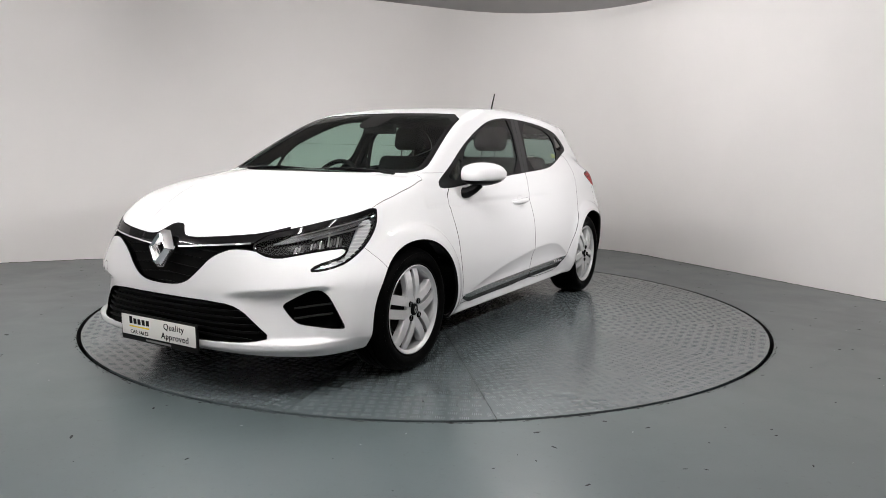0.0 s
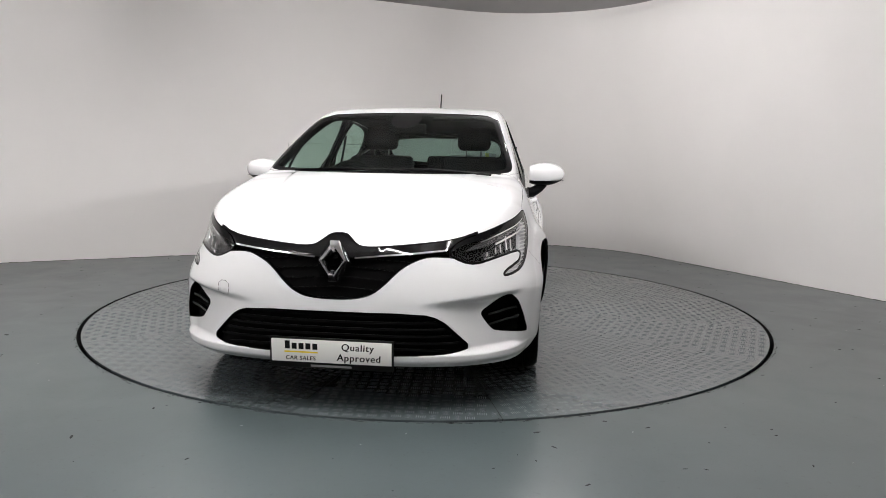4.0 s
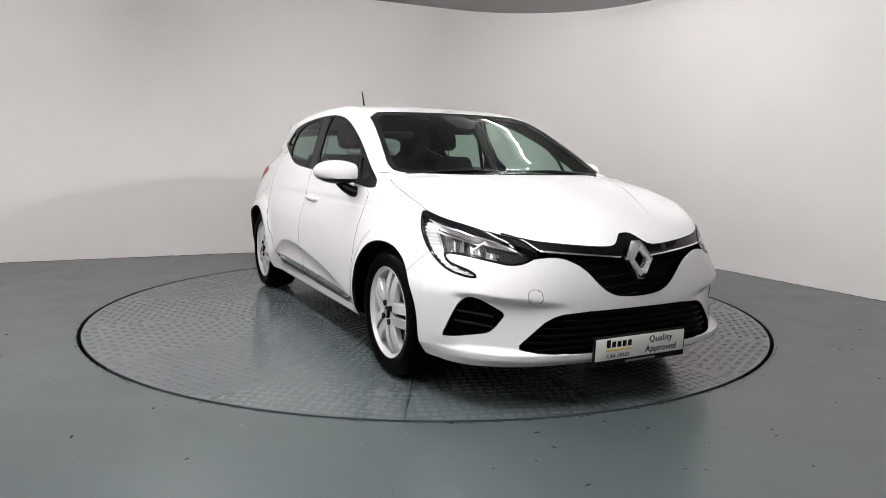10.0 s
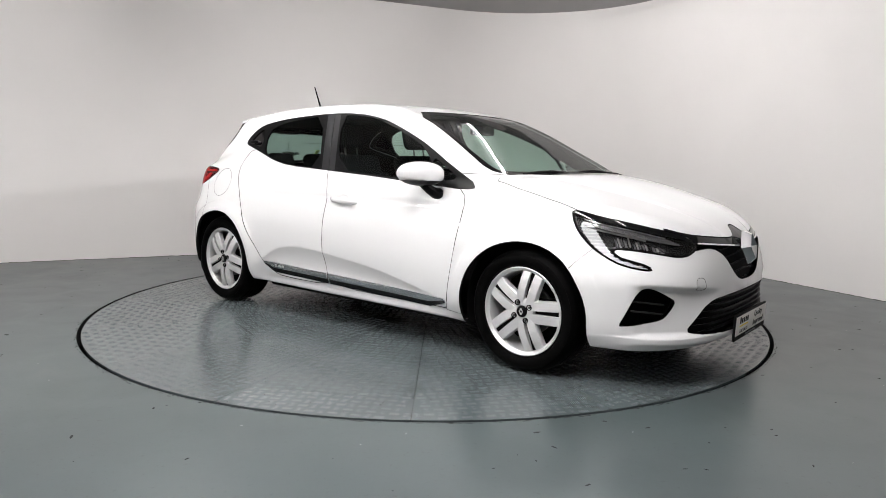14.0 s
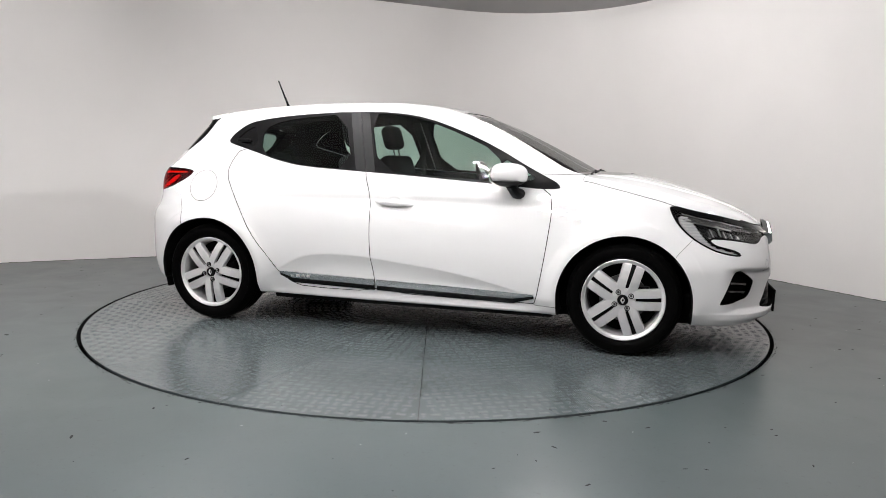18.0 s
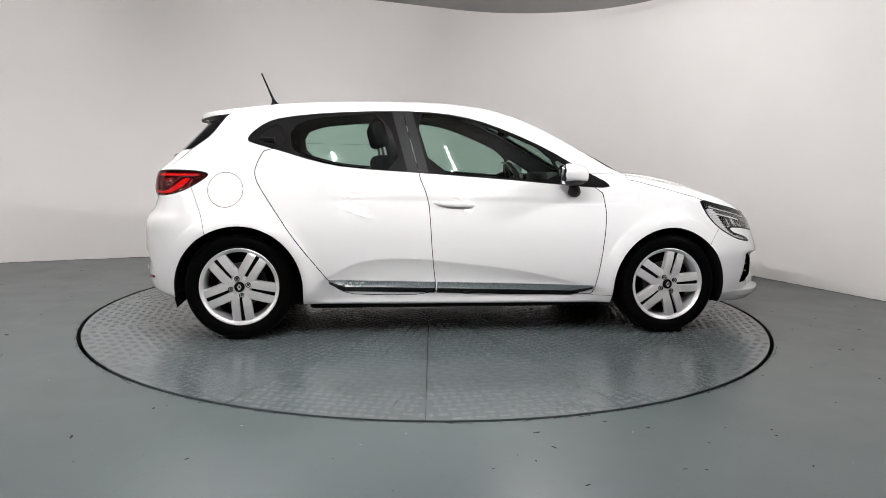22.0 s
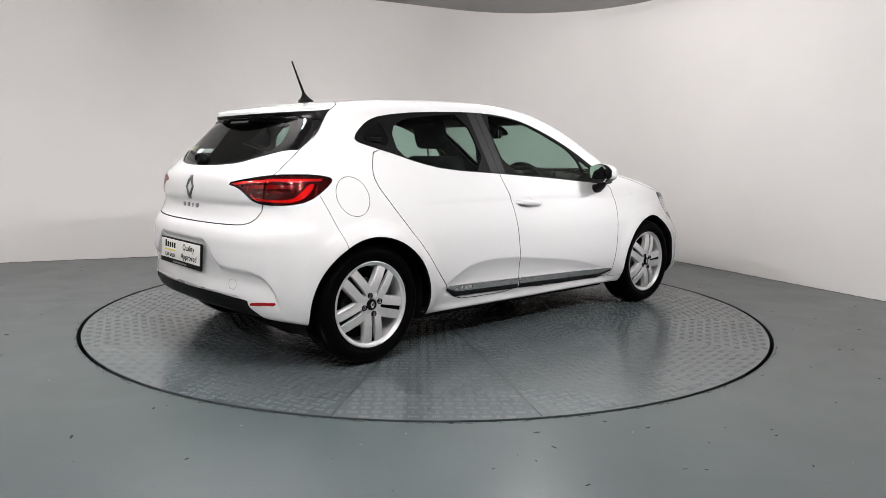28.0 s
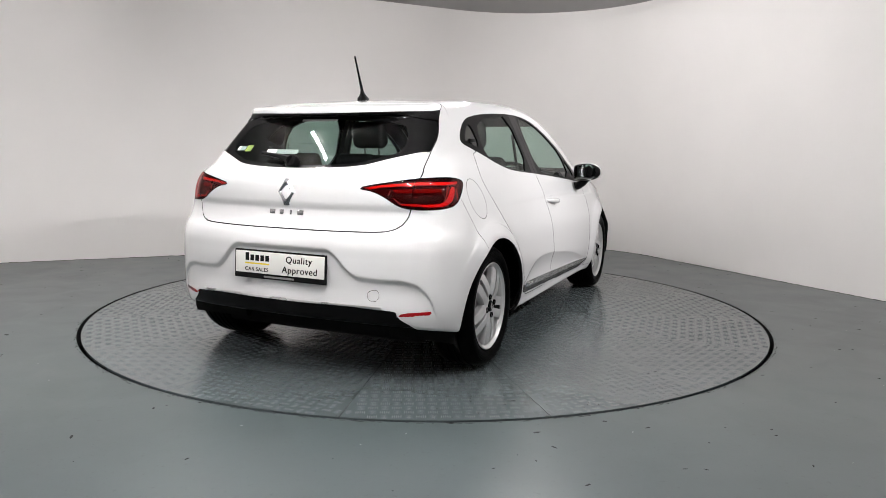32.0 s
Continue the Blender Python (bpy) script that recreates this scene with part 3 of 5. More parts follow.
LAMP_TOP = [(-0.590, 0.792), (-0.66, 0.772), (-0.80, 0.744), (-0.94, 0.714), (-1.03, 0.680), (-0.95, 0.690), (-0.80, 0.716), (-0.66, 0.748), (-0.600, 0.766)]
GRILLE = [(0.0, 0.748), (0.035, 0.746), (0.064, 0.722), (0.1, 0.697), (0.19, 0.698), (0.36, 0.713), (0.49, 0.728), (0.60, 0.765), (0.50, 0.652), (0.44, 0.661), (0.385, 0.661), (0.346, 0.65), (0.28, 0.617), (0.21, 0.545), (0.163, 0.508), (0.105, 0.488), (0.0, 0.482)]
MOUTH = [(0.0, 0.432), (0.36, 0.432), (0.44, 0.408), (0.51, 0.34), (0.566, 0.282), (0.52, 0.270), (0.43, 0.262), (0.25, 0.257), (0.0, 0.255)]
FOG = [(-0.700, 0.314), (-0.712, 0.334), (-0.752, 0.418), (-0.780, 0.468), (-0.823, 0.492), (-0.870, 0.480), (-0.940, 0.445), (-0.976, 0.424), (-0.950, 0.384), (-0.915, 0.345), (-0.885, 0.336), (-0.831, 0.326), (-0.72, 0.312)]
SCREEN = [(0.0, 1.352), (0.3, 1.349), (0.565, 1.336), (0.617, 1.205), (0.668, 1.08), (0.69, 1.008), (0.66, 0.988), (0.5, 0.984), (0.0, 0.984)]
SIDE_GLASS = [(-1.262, 1.150), (-1.242, 1.192), (-1.156, 1.259), (-1.06, 1.291), (-0.798, 1.324), (-0.392, 1.345), (-0.112, 1.338), (0.101, 1.303), (0.313, 1.230), (0.529, 1.137), (0.745, 1.015), (0.950, 0.914), (0.858, 0.898), (0.578, 0.920), (0.212, 0.948), (-0.261, 0.977), (-0.68, 1.0), (-0.873, 1.036), (-1.063, 1.093), (-1.215, 1.132)]
PANE_REAR = [(-1.005, 1.225), (-0.882, 1.277), (-0.7, 1.300), (-0.455, 1.320), (-0.362, 0.998), (-0.679, 1.014), (-0.841, 1.044), (-0.990, 1.088)]
PANE_FRONT = [(-0.262, 1.322), (-0.1, 1.316), (0.07, 1.290), (0.3, 1.208), (0.53, 1.104), (0.612, 0.944), (0.2, 0.969), (-0.168, 0.993)]
PANE_CORNER = [(0.565, 1.085), (0.70, 1.012), (0.80, 0.950), (0.645, 0.942)]
PANE_QUARTER = [(-1.205, 1.155), (-1.19, 1.185), (-1.13, 1.235), (-1.068, 1.258), (-1.035, 1.115), (-1.16, 1.148)]
TAIL = [(-1.047, 0.922), (-0.938, 0.947), (-0.78, 0.973), (-0.626, 0.977), (-0.545, 0.969), (-0.503, 0.953), (-0.537, 0.9), (-0.595, 0.847), (-0.688, 0.829), (-0.81, 0.827), (-0.875, 0.841), (-0.92, 0.876), (-0.97, 0.907)]
REAR_BLACK = [(0.0, 1.302), (0.239, 1.290), (0.46, 1.270), (0.56, 1.252), (0.66, 1.246), (0.66, 1.094), (0.60, 1.094), (0.54, 1.078), (0.436, 1.049), (0.355, 1.024), (0.2, 1.012), (0.0, 1.008)]
REAR_PANE = [(0.0, 1.262), (0.40, 1.243), (0.49, 1.215), (0.52, 1.10), (0.42, 1.062), (0.33, 1.037), (0.15, 1.026), (0.0, 1.024)]
GATE = [(0.0, 1.5), (0.72, 1.5), (0.72, 1.05), (0.655, 0.985), (0.632, 0.94), (0.630, 0.86), (0.604, 0.768), (0.552, 0.730), (0.45, 0.722), (0.0, 0.722)]
gate_edge = spline((0.90, -1.80), (0.94, -1.775), (0.978, -1.725), (1.025, -1.66), (1.104, -1.567), (1.17, -1.480), (1.245, -1.420), (1.295, -1.380), (1.34, -1.312), (1.42, -1.27))
DIFFUSER = [(0.0, 0.378), (0.35, 0.380), (0.50, 0.370), (0.60, 0.362), (0.585, 0.338), (0.66, 0.288), (0.72, 0.20), (0.0, 0.20)]
DOOR_REAR = [(-0.262, 0.977), (-0.20, 0.82), (-0.192, 0.67), (-0.182, 0.5), (-0.158, 0.33), (-0.152, 0.258), (-0.62, 0.258), (-0.715, 0.285), (-0.765, 0.325), (-0.81, 0.38), (-0.99, 0.605), (-1.15, 0.840), (-1.205, 0.93), (-1.208, 1.0), (-1.150, 1.12), (-0.7, 1.15), (-0.262, 1.15)]
DOOR_FRONT = [(-0.262, 0.977), (-0.20, 0.82), (-0.192, 0.67), (-0.182, 0.5), (-0.158, 0.33), (-0.152, 0.258), (0.795, 0.250), (0.815, 0.272), (0.842, 0.42), (0.862, 0.55), (0.880, 0.70), (0.885, 0.79), (0.868, 0.895), (0.5, 1.08), (-0.262, 1.1)]
lamp_brow = spline((-1.12, 0.690), (-1.02, 0.726), (-0.917, 0.747), (-0.76, 0.780), (-0.65, 0.802), (-0.53, 0.836))
hood_edge = spline((0.9, 0.958), (1.08, 0.946), (1.195, 0.918), (1.29, 0.896), (1.376, 0.874), (1.45, 0.856), (1.509, 0.838), (1.62, 0.795), (1.8, 0.72), (2.0, 0.68), (2.1, 0.67))
front_seam = spline((0.2, 1.5), (0.5, 1.53), (0.566, 1.556), (0.642, 1.624), (0.75, 1.73))
rear_seam = spline((0.3, -1.47), (0.60, -1.465), (0.657, -1.477), (0.785, -1.52), (0.86, -1.55))


def mirrored(pts):
    """The closed outline of a half given from top centre to bottom centre."""
    return pts + [(-u, v) for u, v in reversed(pts) if u > 1e-6]


GRILLE2, MOUTH2, SCREEN2, BLACK2, PANE2, GATE2, DIFF2 = [mirrored(p) for p in (GRILLE, MOUTH, SCREEN, REAR_BLACK, REAR_PANE, GATE, DIFFUSER)]


def wheel_arch(x, z):
    d = np.full(x.shape, 9.0)
    for cx in (WHEEL_X, -WHEEL_X):
        d = np.minimum(d, np.where(z > 0.305, np.hypot(x - cx, z - 0.305), np.abs(x - cx)) - ARCH_R)
    return d


def body_panels():
    net = skin_net(0.016)
    # openings of the wheels and of the underside
    _, net = cut(net, lambda x, y, z, Y: np.maximum(wheel_arch(x, z), 0.5 - Y))
    under, net = cut(net, lambda x, y, z, Y: np.maximum(np.maximum(z - 0.24, Y - 0.70), np.abs(x) - 1.62))
    # lamps and grilles
    lamp, net = cut(net, lambda x, y, z, Y: np.maximum(outline((Y - x) * Q, z, LAMP, 1), 1.2 - x), 0.002)
    grille, net = cut(net, lambda x, y, z, Y: np.maximum(outline(y, z, GRILLE2, 1), 1.6 - x), 0.002)
    mouth, net = cut(net, lambda x, y, z, Y: np.maximum(outline(y, z, MOUTH2, 1), 1.6 - x), 0.001)
    fog, net = cut(net, lambda x, y, z, Y: np.maximum(outline((Y - x) * Q, z, FOG, 1), 1.4 - x), 0.001)
    tail, net = cut(net, lambda x, y, z, Y: np.maximum(outline((Y + x) * Q, z, TAIL, 1), x + 1.2), 0.0015)
    # glass
    screen, net = cut(net, lambda x, y, z, Y: np.maximum(outline(y, z, SCREEN2, 1), 0.05 - x), 0.001)
    side, net = cut(net, lambda x, y, z, Y: np.maximum(outline(x, z, SIDE_GLASS, 1), 0.4 - Y), 0.001)
    back, net = cut(net, lambda x, y, z, Y: np.maximum(np.maximum(outline(y, z, BLACK2, 1), x - gate_edge(z) + 0.004), -1.0 * (x + 1.83 - (z - 1.0) - 0.30 * Y * Y) - 0.03), 0.001)
    diffuser, net = cut(net, lambda x, y, z, Y: np.maximum(outline(y, z, DIFF2, 1), x + 1.55), 0.001)
    skin_part("inner_shell", net, BLACK_GAP, car, push=-0.02, rim=False)
    lamp, grille, mouth, fog, tail = [refine(q) for q in (lamp, grille, mouth, fog, tail)]
    # panels
    hood, net = cut(net, lambda x, y, z, Y: np.maximum(np.maximum(hood_edge(x) - z, 1.095 - 0.10 * Y * Y + 0.9 * np.maximum(0.955 - z, 0) - x), 0.6 - z), 0.0013)
    cowl, net = cut(net, lambda x, y, z, Y: np.maximum(np.maximum(0.93 - x, x - 1.13), np.maximum(np.maximum(z - 1.02, 0.93 - z), Y - 0.63 + 2.0 * np.maximum(1.0 - x, 0))))
    bumper, net = cut(net, lambda x, y, z, Y: front_seam(z) - x, 0.0012)
    gate, net = cut(net, lambda x, y, z, Y: np.maximum(outline(y, z, GATE2, 1), x - np.where(z > 0.93, gate_edge(z), -1.27)), 0.0025)
    under_fin, gate = cut(gate, lambda x, y, z, Y: np.maximum(np.maximum(z - cabin_line(x) + 0.062 * Y * Y + 0.026, 1.2 - z), x + 1.36))
    rear, net = cut(net, lambda x, y, z, Y: np.maximum(np.maximum(x - rear_seam(z), z - 0.79 - 0.1 * step(0.5, 0.7, Y)), x + 1.2), 0.0014)
    doors, net = cut(net, lambda x, y, z, Y: np.maximum(outline(x, z, DOOR_FRONT, 1), 0.4 - Y), 0.0022)
    rear_doors, net = cut(net, lambda x, y, z, Y: np.maximum(outline(x, z, DOOR_REAR, 1), 0.4 - Y), 0.0022)
    fenders, net = cut(net, lambda x, y, z, Y: np.maximum(np.maximum(0.80 - x, z - 0.985), 0.248 - z), 0.001)
    flap, net = cut(net, lambda x, y, z, Y: np.maximum(np.hypot(x + 1.367, z - 0.867) - 0.098, y + 0.4), 0.0012)
    tow, bumper = cut(bumper, lambda x, y, z, Y: outline(y, z, [(-0.53, 0.532), (-0.478, 0.532), (-0.470, 0.50), (-0.473, 0.470), (-0.528, 0.472)], 1), 0.0009)
    tow_rear, rear = cut(rear, lambda x, y, z, Y: outline(y, z, [(-0.457, 0.458), (-0.509, 0.460), (-0.509, 0.408), (-0.455, 0.409)], 1), 0.0009)
    strip = band(cut(rear, lambda x, y, z, Y: Y - 0.52)[0], lambda x, y, z, Y: z - 0.384 + 0.03 * Y * Y, 0.007)
    reflector, rear = cut(rear, lambda x, y, z, Y: np.maximum(outline(Y, z, [(0.585, 0.356), (0.74, 0.368), (0.725, 0.348), (0.60, 0.340)], 0), x + 1.4))

    rear, doors, rear_doors, bumper, hood = [refine(q, 1) for q in (rear, doors, rear_doors, bumper, hood)]
    skin_part("body_shell", net, WHITE_PAINT, car)
    skin_part("hood", hood, WHITE_PAINT, car)
    for s in halves(cowl):
        skin_part("windscreen_cowl", s, BLACK_PLASTIC, car, "black plastic strip below the windscreen", rim=False)
    fb = skin_part("front_bumper", bumper, WHITE_PAINT, car, thick=0.03)
    skin_part("tow_cover", tow, WHITE_PAINT, fb, thick=0.006)
    gt = skin_part("tailgate", gate, WHITE_PAINT, car, thick=0.02)
    if len(under_fin[1]):
        skin_part("spoiler_underside", under_fin, SATIN_BLACK, gt, "black underside of the roof spoiler", rim=False)
    rb = skin_part("rear_bumper", rear, WHITE_PAINT, car, thick=0.02)
    skin_part("tow_cover", tow_rear, WHITE_PAINT, rb, thick=0.006)
    skin_part("trim_strip", strip, SATIN_METAL, rb, "satin grey trim strip", push=0.005)
    for s in halves(reflector):
        skin_part("reflector", s, RED_GLASS, rb, "red rear reflector", push=0.001)
    skin_part("diffuser", diffuser, SATIN_BLACK, rb, "black plastic lower rear bumper", push=-0.004)
    skin_part("underside", under, BLACK_PLASTIC, car, rim=False)
    for s in halves(fenders):
        skin_part("fender", s, WHITE_PAINT, car)
    if len(flap[1]):
        skin_part("fuel_flap", flap, WHITE_PAINT, car, "round fuel filler flap")
    out = dict(front_bumper=fb, tailgate=gt, rear_bumper=rb)
    for s, name in zip(halves(doors), ("right", "left")):
        out["front_" + name] = skin_part("front_door", s, WHITE_PAINT, car)
    for s, name in zip(halves(rear_doors), ("right", "left")):
        out["rear_" + name] = skin_part("rear_door", s, WHITE_PAINT, car)

    # windscreen: dark printed border, then the pane
    pane, border = cut(screen, lambda x, y, z, Y: outline(y * 1.045, (z - 1.168) * 1.10 + 1.168, SCREEN2, 1))
    patch, pane = cut(pane, lambda x, y, z, Y: outline(y, z, [(-0.10, 1.36), (0.10, 1.36), (0.085, 1.25), (-0.085, 1.25)], 2))
    ws = skin_part("windscreen", pane, GLASS, car, "green tinted laminated windscreen", rim=False, push=-0.003)
    ws.visible_shadow = False
    skin_part("windscreen_border", border, GLOSS_BLACK, ws, thick=0.006, push=-0.003)
    skin_part("sensor_patch", patch, GLOSS_BLACK, ws, thick=0.004, push=-0.003)
    # side glass
    side_parts = dict(front=PANE_FRONT, rear=PANE_REAR, corner=PANE_CORNER, quarter=PANE_QUARTER)
    panes = {}
    for key, pts in side_parts.items():
        panes[key], side = cut(side, lambda x, y, z, Y, pts=pts, more=0.010 if key in ("front", "rear") else 0.0: outline(x, z, pts, 1) - more, 0.0)
    pillar, side = cut(side, lambda x, y, z, Y: np.maximum(np.abs(x + 0.305 - 0.25 * (1.16 - z)) - 0.062, 0.9 - z))
    for key in panes:
        for s, name in zip(halves(panes[key]), ("right", "left")):
            mat = GLOSS_BLACK if key == "quarter" else GLASS
            host = out[("front_" if key in ("front", "corner") else "rear_") + name]
            w = skin_part("window_pane", s, mat, host, "dark quarter glass" if key == "quarter" else "green tinted side glass", push=-0.006, rim=False)
            w.visible_shadow = key == "quarter"
    for s, name in zip(halves(side), ("right", "left")):
        skin_part("window_frame", s, SATIN_BLACK, out["front_" + name], "black window frame", thick=0.012)
    for s in halves(pillar):
        a, b = cut(s, lambda x, y, z, Y: x + 0.300 - 0.25 * (1.16 - z), 0.0018)
        skin_part("pillar_cover", a, PILLAR, car, "dark grey pillar cover", thick=0.008, push=0.001)
        skin_part("pillar_cover", b, PILLAR, car, "dark grey pillar cover", thick=0.008, push=0.001)
    # rear window
    pane, border = cut(back, lambda x, y, z, Y: outline(y, z, PANE2, 1))
    rw = skin_part("rear_window", pane, DARK_GLASS, gt, "dark green tinted rear window", rim=False, push=-0.004)
    rw.visible_shadow = False
    skin_part("rear_window_border", border, GLOSS_BLACK, gt, "gloss black rear window border", thick=0.008, push=-0.004)

    # headlamps
    for s in halves(lamp):
        s, edge = cut(s, lambda x, y, z, Y: outline((Y - x) * Q, z, LAMP, 1) + 0.008)
        top, rest = cut(s, lambda x, y, z, Y: lamp_brow((Y - x) * Q) - 0.022 - z)
        head = skin_part("headlamp", rest, LAMP_BLACK, car, "clear headlamp with chrome reflectors and a light strip", push=-0.034, thick=-0.03)
        skin_part("lamp_edge", edge, GLOSS_BLACK, head, push=-0.001)
        skin_part("lamp_surround", top, GLOSS_BLACK, head, push=-0.001)
        lens = skin_part("lens", rest, LAMP_GLASS, head, "clear lens", push=-0.001, rim=False)
        lens.visible_shadow = False
        drl, _ = cut(rest, lambda x, y, z, Y: outline((Y - x) * Q, z, LAMP_STRIP, 1))
        skin_part("light_strip", drl, LIGHT_GUIDE, head, "white light guide", push=-0.010, thick=0.02)
        bar, _ = cut(rest, lambda x, y, z, Y: outline((Y - x) * Q, z, LAMP_TOP, 1))
        skin_part("upper_guide", bar, LAMP_GREY, head, "grey glassy light guide", push=-0.016, thick=0.016)
        rng = random.Random(3)
        for off, wide, u1, push in ((0.030, 0.0022, -0.93, -0.006), (0.062, 0.0042, -0.84, -0.008)):
            hair, _ = cut(rest, lambda x, y, z, Y: np.maximum((Y - x) * Q + 0.575, u1 - (Y - x) * Q))
            hair = band(hair, lambda x, y, z, Y: z - lamp_brow((Y - x) * Q) + off, wide)
            skin_part("chrome_line", hair, CHROME, head, push=push, thick=0.008)
        for u0, u1, zt, zb, cells in ((-0.690, -0.752, 0.722, 0.664, 4), (-0.772, -0.845, 0.708, 0.655, 5), (-0.862, -0.935, 0.690, 0.648, 4)):
            def across(x, y, z, Y):
                return (Y - x) * Q + 0.25 * (zt - z)
            well, _ = cut(rest, lambda x, y, z, Y: np.maximum(np.maximum(across(x, y, z, Y) - u0, u1 - across(x, y, z, Y)), np.maximum(z - zt + 0.12 * (u0 - (Y - x) * Q), zb - z)))
            skin_part("lamp_well", well, LAMP_DARK, head, "dark lamp module", push=-0.029, thick=0.004)
            for i in range(cells):
                ua = u0 - 0.004 - (u0 - u1 - 0.008) * i / cells
                ub = ua - (u0 - u1 - 0.008) / cells * rng.uniform(0.55, 0.85)
                za, zb2 = zt - rng.uniform(0.006, 0.020), zb + rng.uniform(0.003, 0.016)
                cell, _ = cut(well, lambda x, y, z, Y: outline(across(x, y, z, Y), z, [(ua, za), (ub, za - 0.006), (ub, zb2 - 0.003), (ua, zb2)], 0))
                skin_part("reflector", cell, REFLECTOR if i % 3 == 1 else LAMP_GREY, head, "faceted lamp reflector", push=-0.027 + rng.uniform(0, 0.010), thick=0.006)
            foot, _ = cut(rest, lambda x, y, z, Y: outline((Y - x) * Q, z, [(u0 + 0.002, zb + 0.008), (u1 + 0.012, zb + 0.002), (u1 + 0.002, zb - 0.010), (u0 - 0.012, zb - 0.004)], 0))
            skin_part("lamp_step", foot, REFLECTOR, head, "bright lamp step", push=-0.016, thick=0.010)
        post, _ = cut(rest, lambda x, y, z, Y: np.maximum(np.abs((Y - x) * Q + 0.762 - 0.20 * (z - 0.70)) - 0.0042, np.maximum(z - 0.728, 0.672 - z)))
        skin_part("rib", post, CHROME, head, push=-0.012, thick=0.012)
        marks, _ = cut(rest, lambda x, y, z, Y: np.maximum(outline((Y - x) * Q, z, LAMP_STRIP, 1) - 0.004, 0.30 - np.abs(((z * 66.0) % 1.0) - 0.5)))
        skin_part("strip_ribs", marks, SATIN_METAL, head, push=-0.007, thick=0.004)
    # tail lamps, each split by the tailgate's edge
    for s in halves(tail):
        inner, outer = cut(s, lambda x, y, z, Y: Y - 0.628, 0.0015)
        for piece, host, lab in ((inner, gt, "red tail lamp on the tailgate"), (outer, car, "red tail lamp on the body")):
            tl = skin_part("tail_lamp", piece, RED_DARK, host, lab, push=-0.012, thick=-0.011) if host is car else skin_part("tail_lamp", piece, RED_DARK, gt, lab, push=-0.012, thick=-0.011)
            top_host = tl if host is car else gt
            glow, _ = cut(piece, lambda x, y, z, Y: outline((Y + x) * Q, z, [(-1.02, 0.926), (-0.93, 0.941), (-0.78, 0.956), (-0.55, 0.958), (-0.55, 0.948), (-0.78, 0.945), (-0.93, 0.930), (-0.99, 0.918)], 0))
            skin_part("red_strip", glow, RED_BRIGHT, top_host, "bright red strip", push=-0.006, thick=0.004)
            panel, _ = cut(piece, lambda x, y, z, Y: outline((Y + x) * Q, z, [(-0.90, 0.920), (-0.78, 0.926), (-0.66, 0.928), (-0.67, 0.912), (-0.78, 0.908), (-0.88, 0.903)], 0))
            skin_part("red_panel", panel, RED_MID, top_host, push=-0.009, thick=0.003)
            hair, _ = cut(piece, lambda x, y, z, Y: outline((Y + x) * Q, z, [(-1.0, 0.921), (-0.93, 0.931), (-0.78, 0.944), (-0.56, 0.946), (-0.56, 0.942), (-0.78, 0.940), (-0.93, 0.927)], 0))
            skin_part("chrome_line", hair, CHROME, top_host, push=-0.004, thick=0.003)
            hook, _ = cut(piece, lambda x, y, z, Y: outline((Y + x) * Q, z, [(-0.60, 0.935), (-0.575, 0.93), (-0.60, 0.875), (-0.655, 0.845), (-0.72, 0.840), (-0.85, 0.845), (-0.875, 0.855), (-0.84, 0.856), (-0.72, 0.852), (-0.665, 0.862), (-0.63, 0.89)], 1))
            skin_part("light_guide", hook, RED_BRIGHT, top_host, "bright red light guide", push=-0.005, thick=0.006)
            grey, _ = cut(piece, lambda x, y, z, Y: outline((Y + x) * Q, z, [(-0.875, 0.892), (-0.68, 0.900), (-0.665, 0.885), (-0.72, 0.868), (-0.82, 0.864)], 1))
            skin_part("reversing_lamp", grey, SMOKE, top_host, "smoky clear reversing lamp", push=-0.007, thick=0.004)
            for ua, za, ub, zb in ((-0.625, 0.935, -0.665, 0.862), (-0.568, 0.925, -0.572, 0.868), (-0.905, 0.915, -0.915, 0.890), (-0.895, 0.880, -0.865, 0.852), (-0.86, 0.884, -0.79, 0.886), (-0.775, 0.890, -0.690, 0.893)):
                glint, _ = cut(piece, lambda x, y, z, Y: outline((Y + x) * Q, z, [(ua - 0.003, za), (ua + 0.003, za + 0.001), (ub + 0.003, zb + 0.002), (ub - 0.003, zb - 0.001)], 0))
                if len(glint[1]):
                    skin_part("chrome_line", glint, CHROME, top_host, push=-0.0035, thick=0.003)
            cover = skin_part("lens", piece, RED_LENS, top_host, "glossy red lens", push=-0.0005, rim=False)
            cover.visible_shadow = False

    # upper grille
    bar_z = lambda Y: 0.645 + 0.088 * Y
    top, rest = cut(grille, lambda x, y, z, Y: bar_z(Y) + 0.004 - z)
    gr = skin_part("grille", rest, GRILLE_BLACK, car, "black upper grille with a chrome line", push=-0.028, thick=-0.027)
    skin_part("grille_bar", top, GLOSS_BLACK, gr, "gloss black bar", push=-0.002)
    line, _ = cut(grille, lambda x, y, z, Y: np.maximum(0.085 - Y, Y - 0.455))
    line = band(line, lambda x, y, z, Y: z - bar_z(Y), 0.0030)
    for s in halves(line):
        skin_part("chrome_line", s, CHROME, gr, "chrome line", push=0.004, thick=0.01)
    dash, _ = cut(rest, lambda x, y, z, Y: np.maximum(np.abs(((z - 0.35 * (0.35 - Y) * 0.2) * 22.5) % 1.0 - 0.5) - 0.060, np.abs((Y * 34.0 + np.floor(z * 22.5) * 0.5) % 1.0 - 0.5) - 0.38))
    skin_part("grille_studs", dash, GRILLE_SLAT, gr, push=-0.014, thick=0.012)
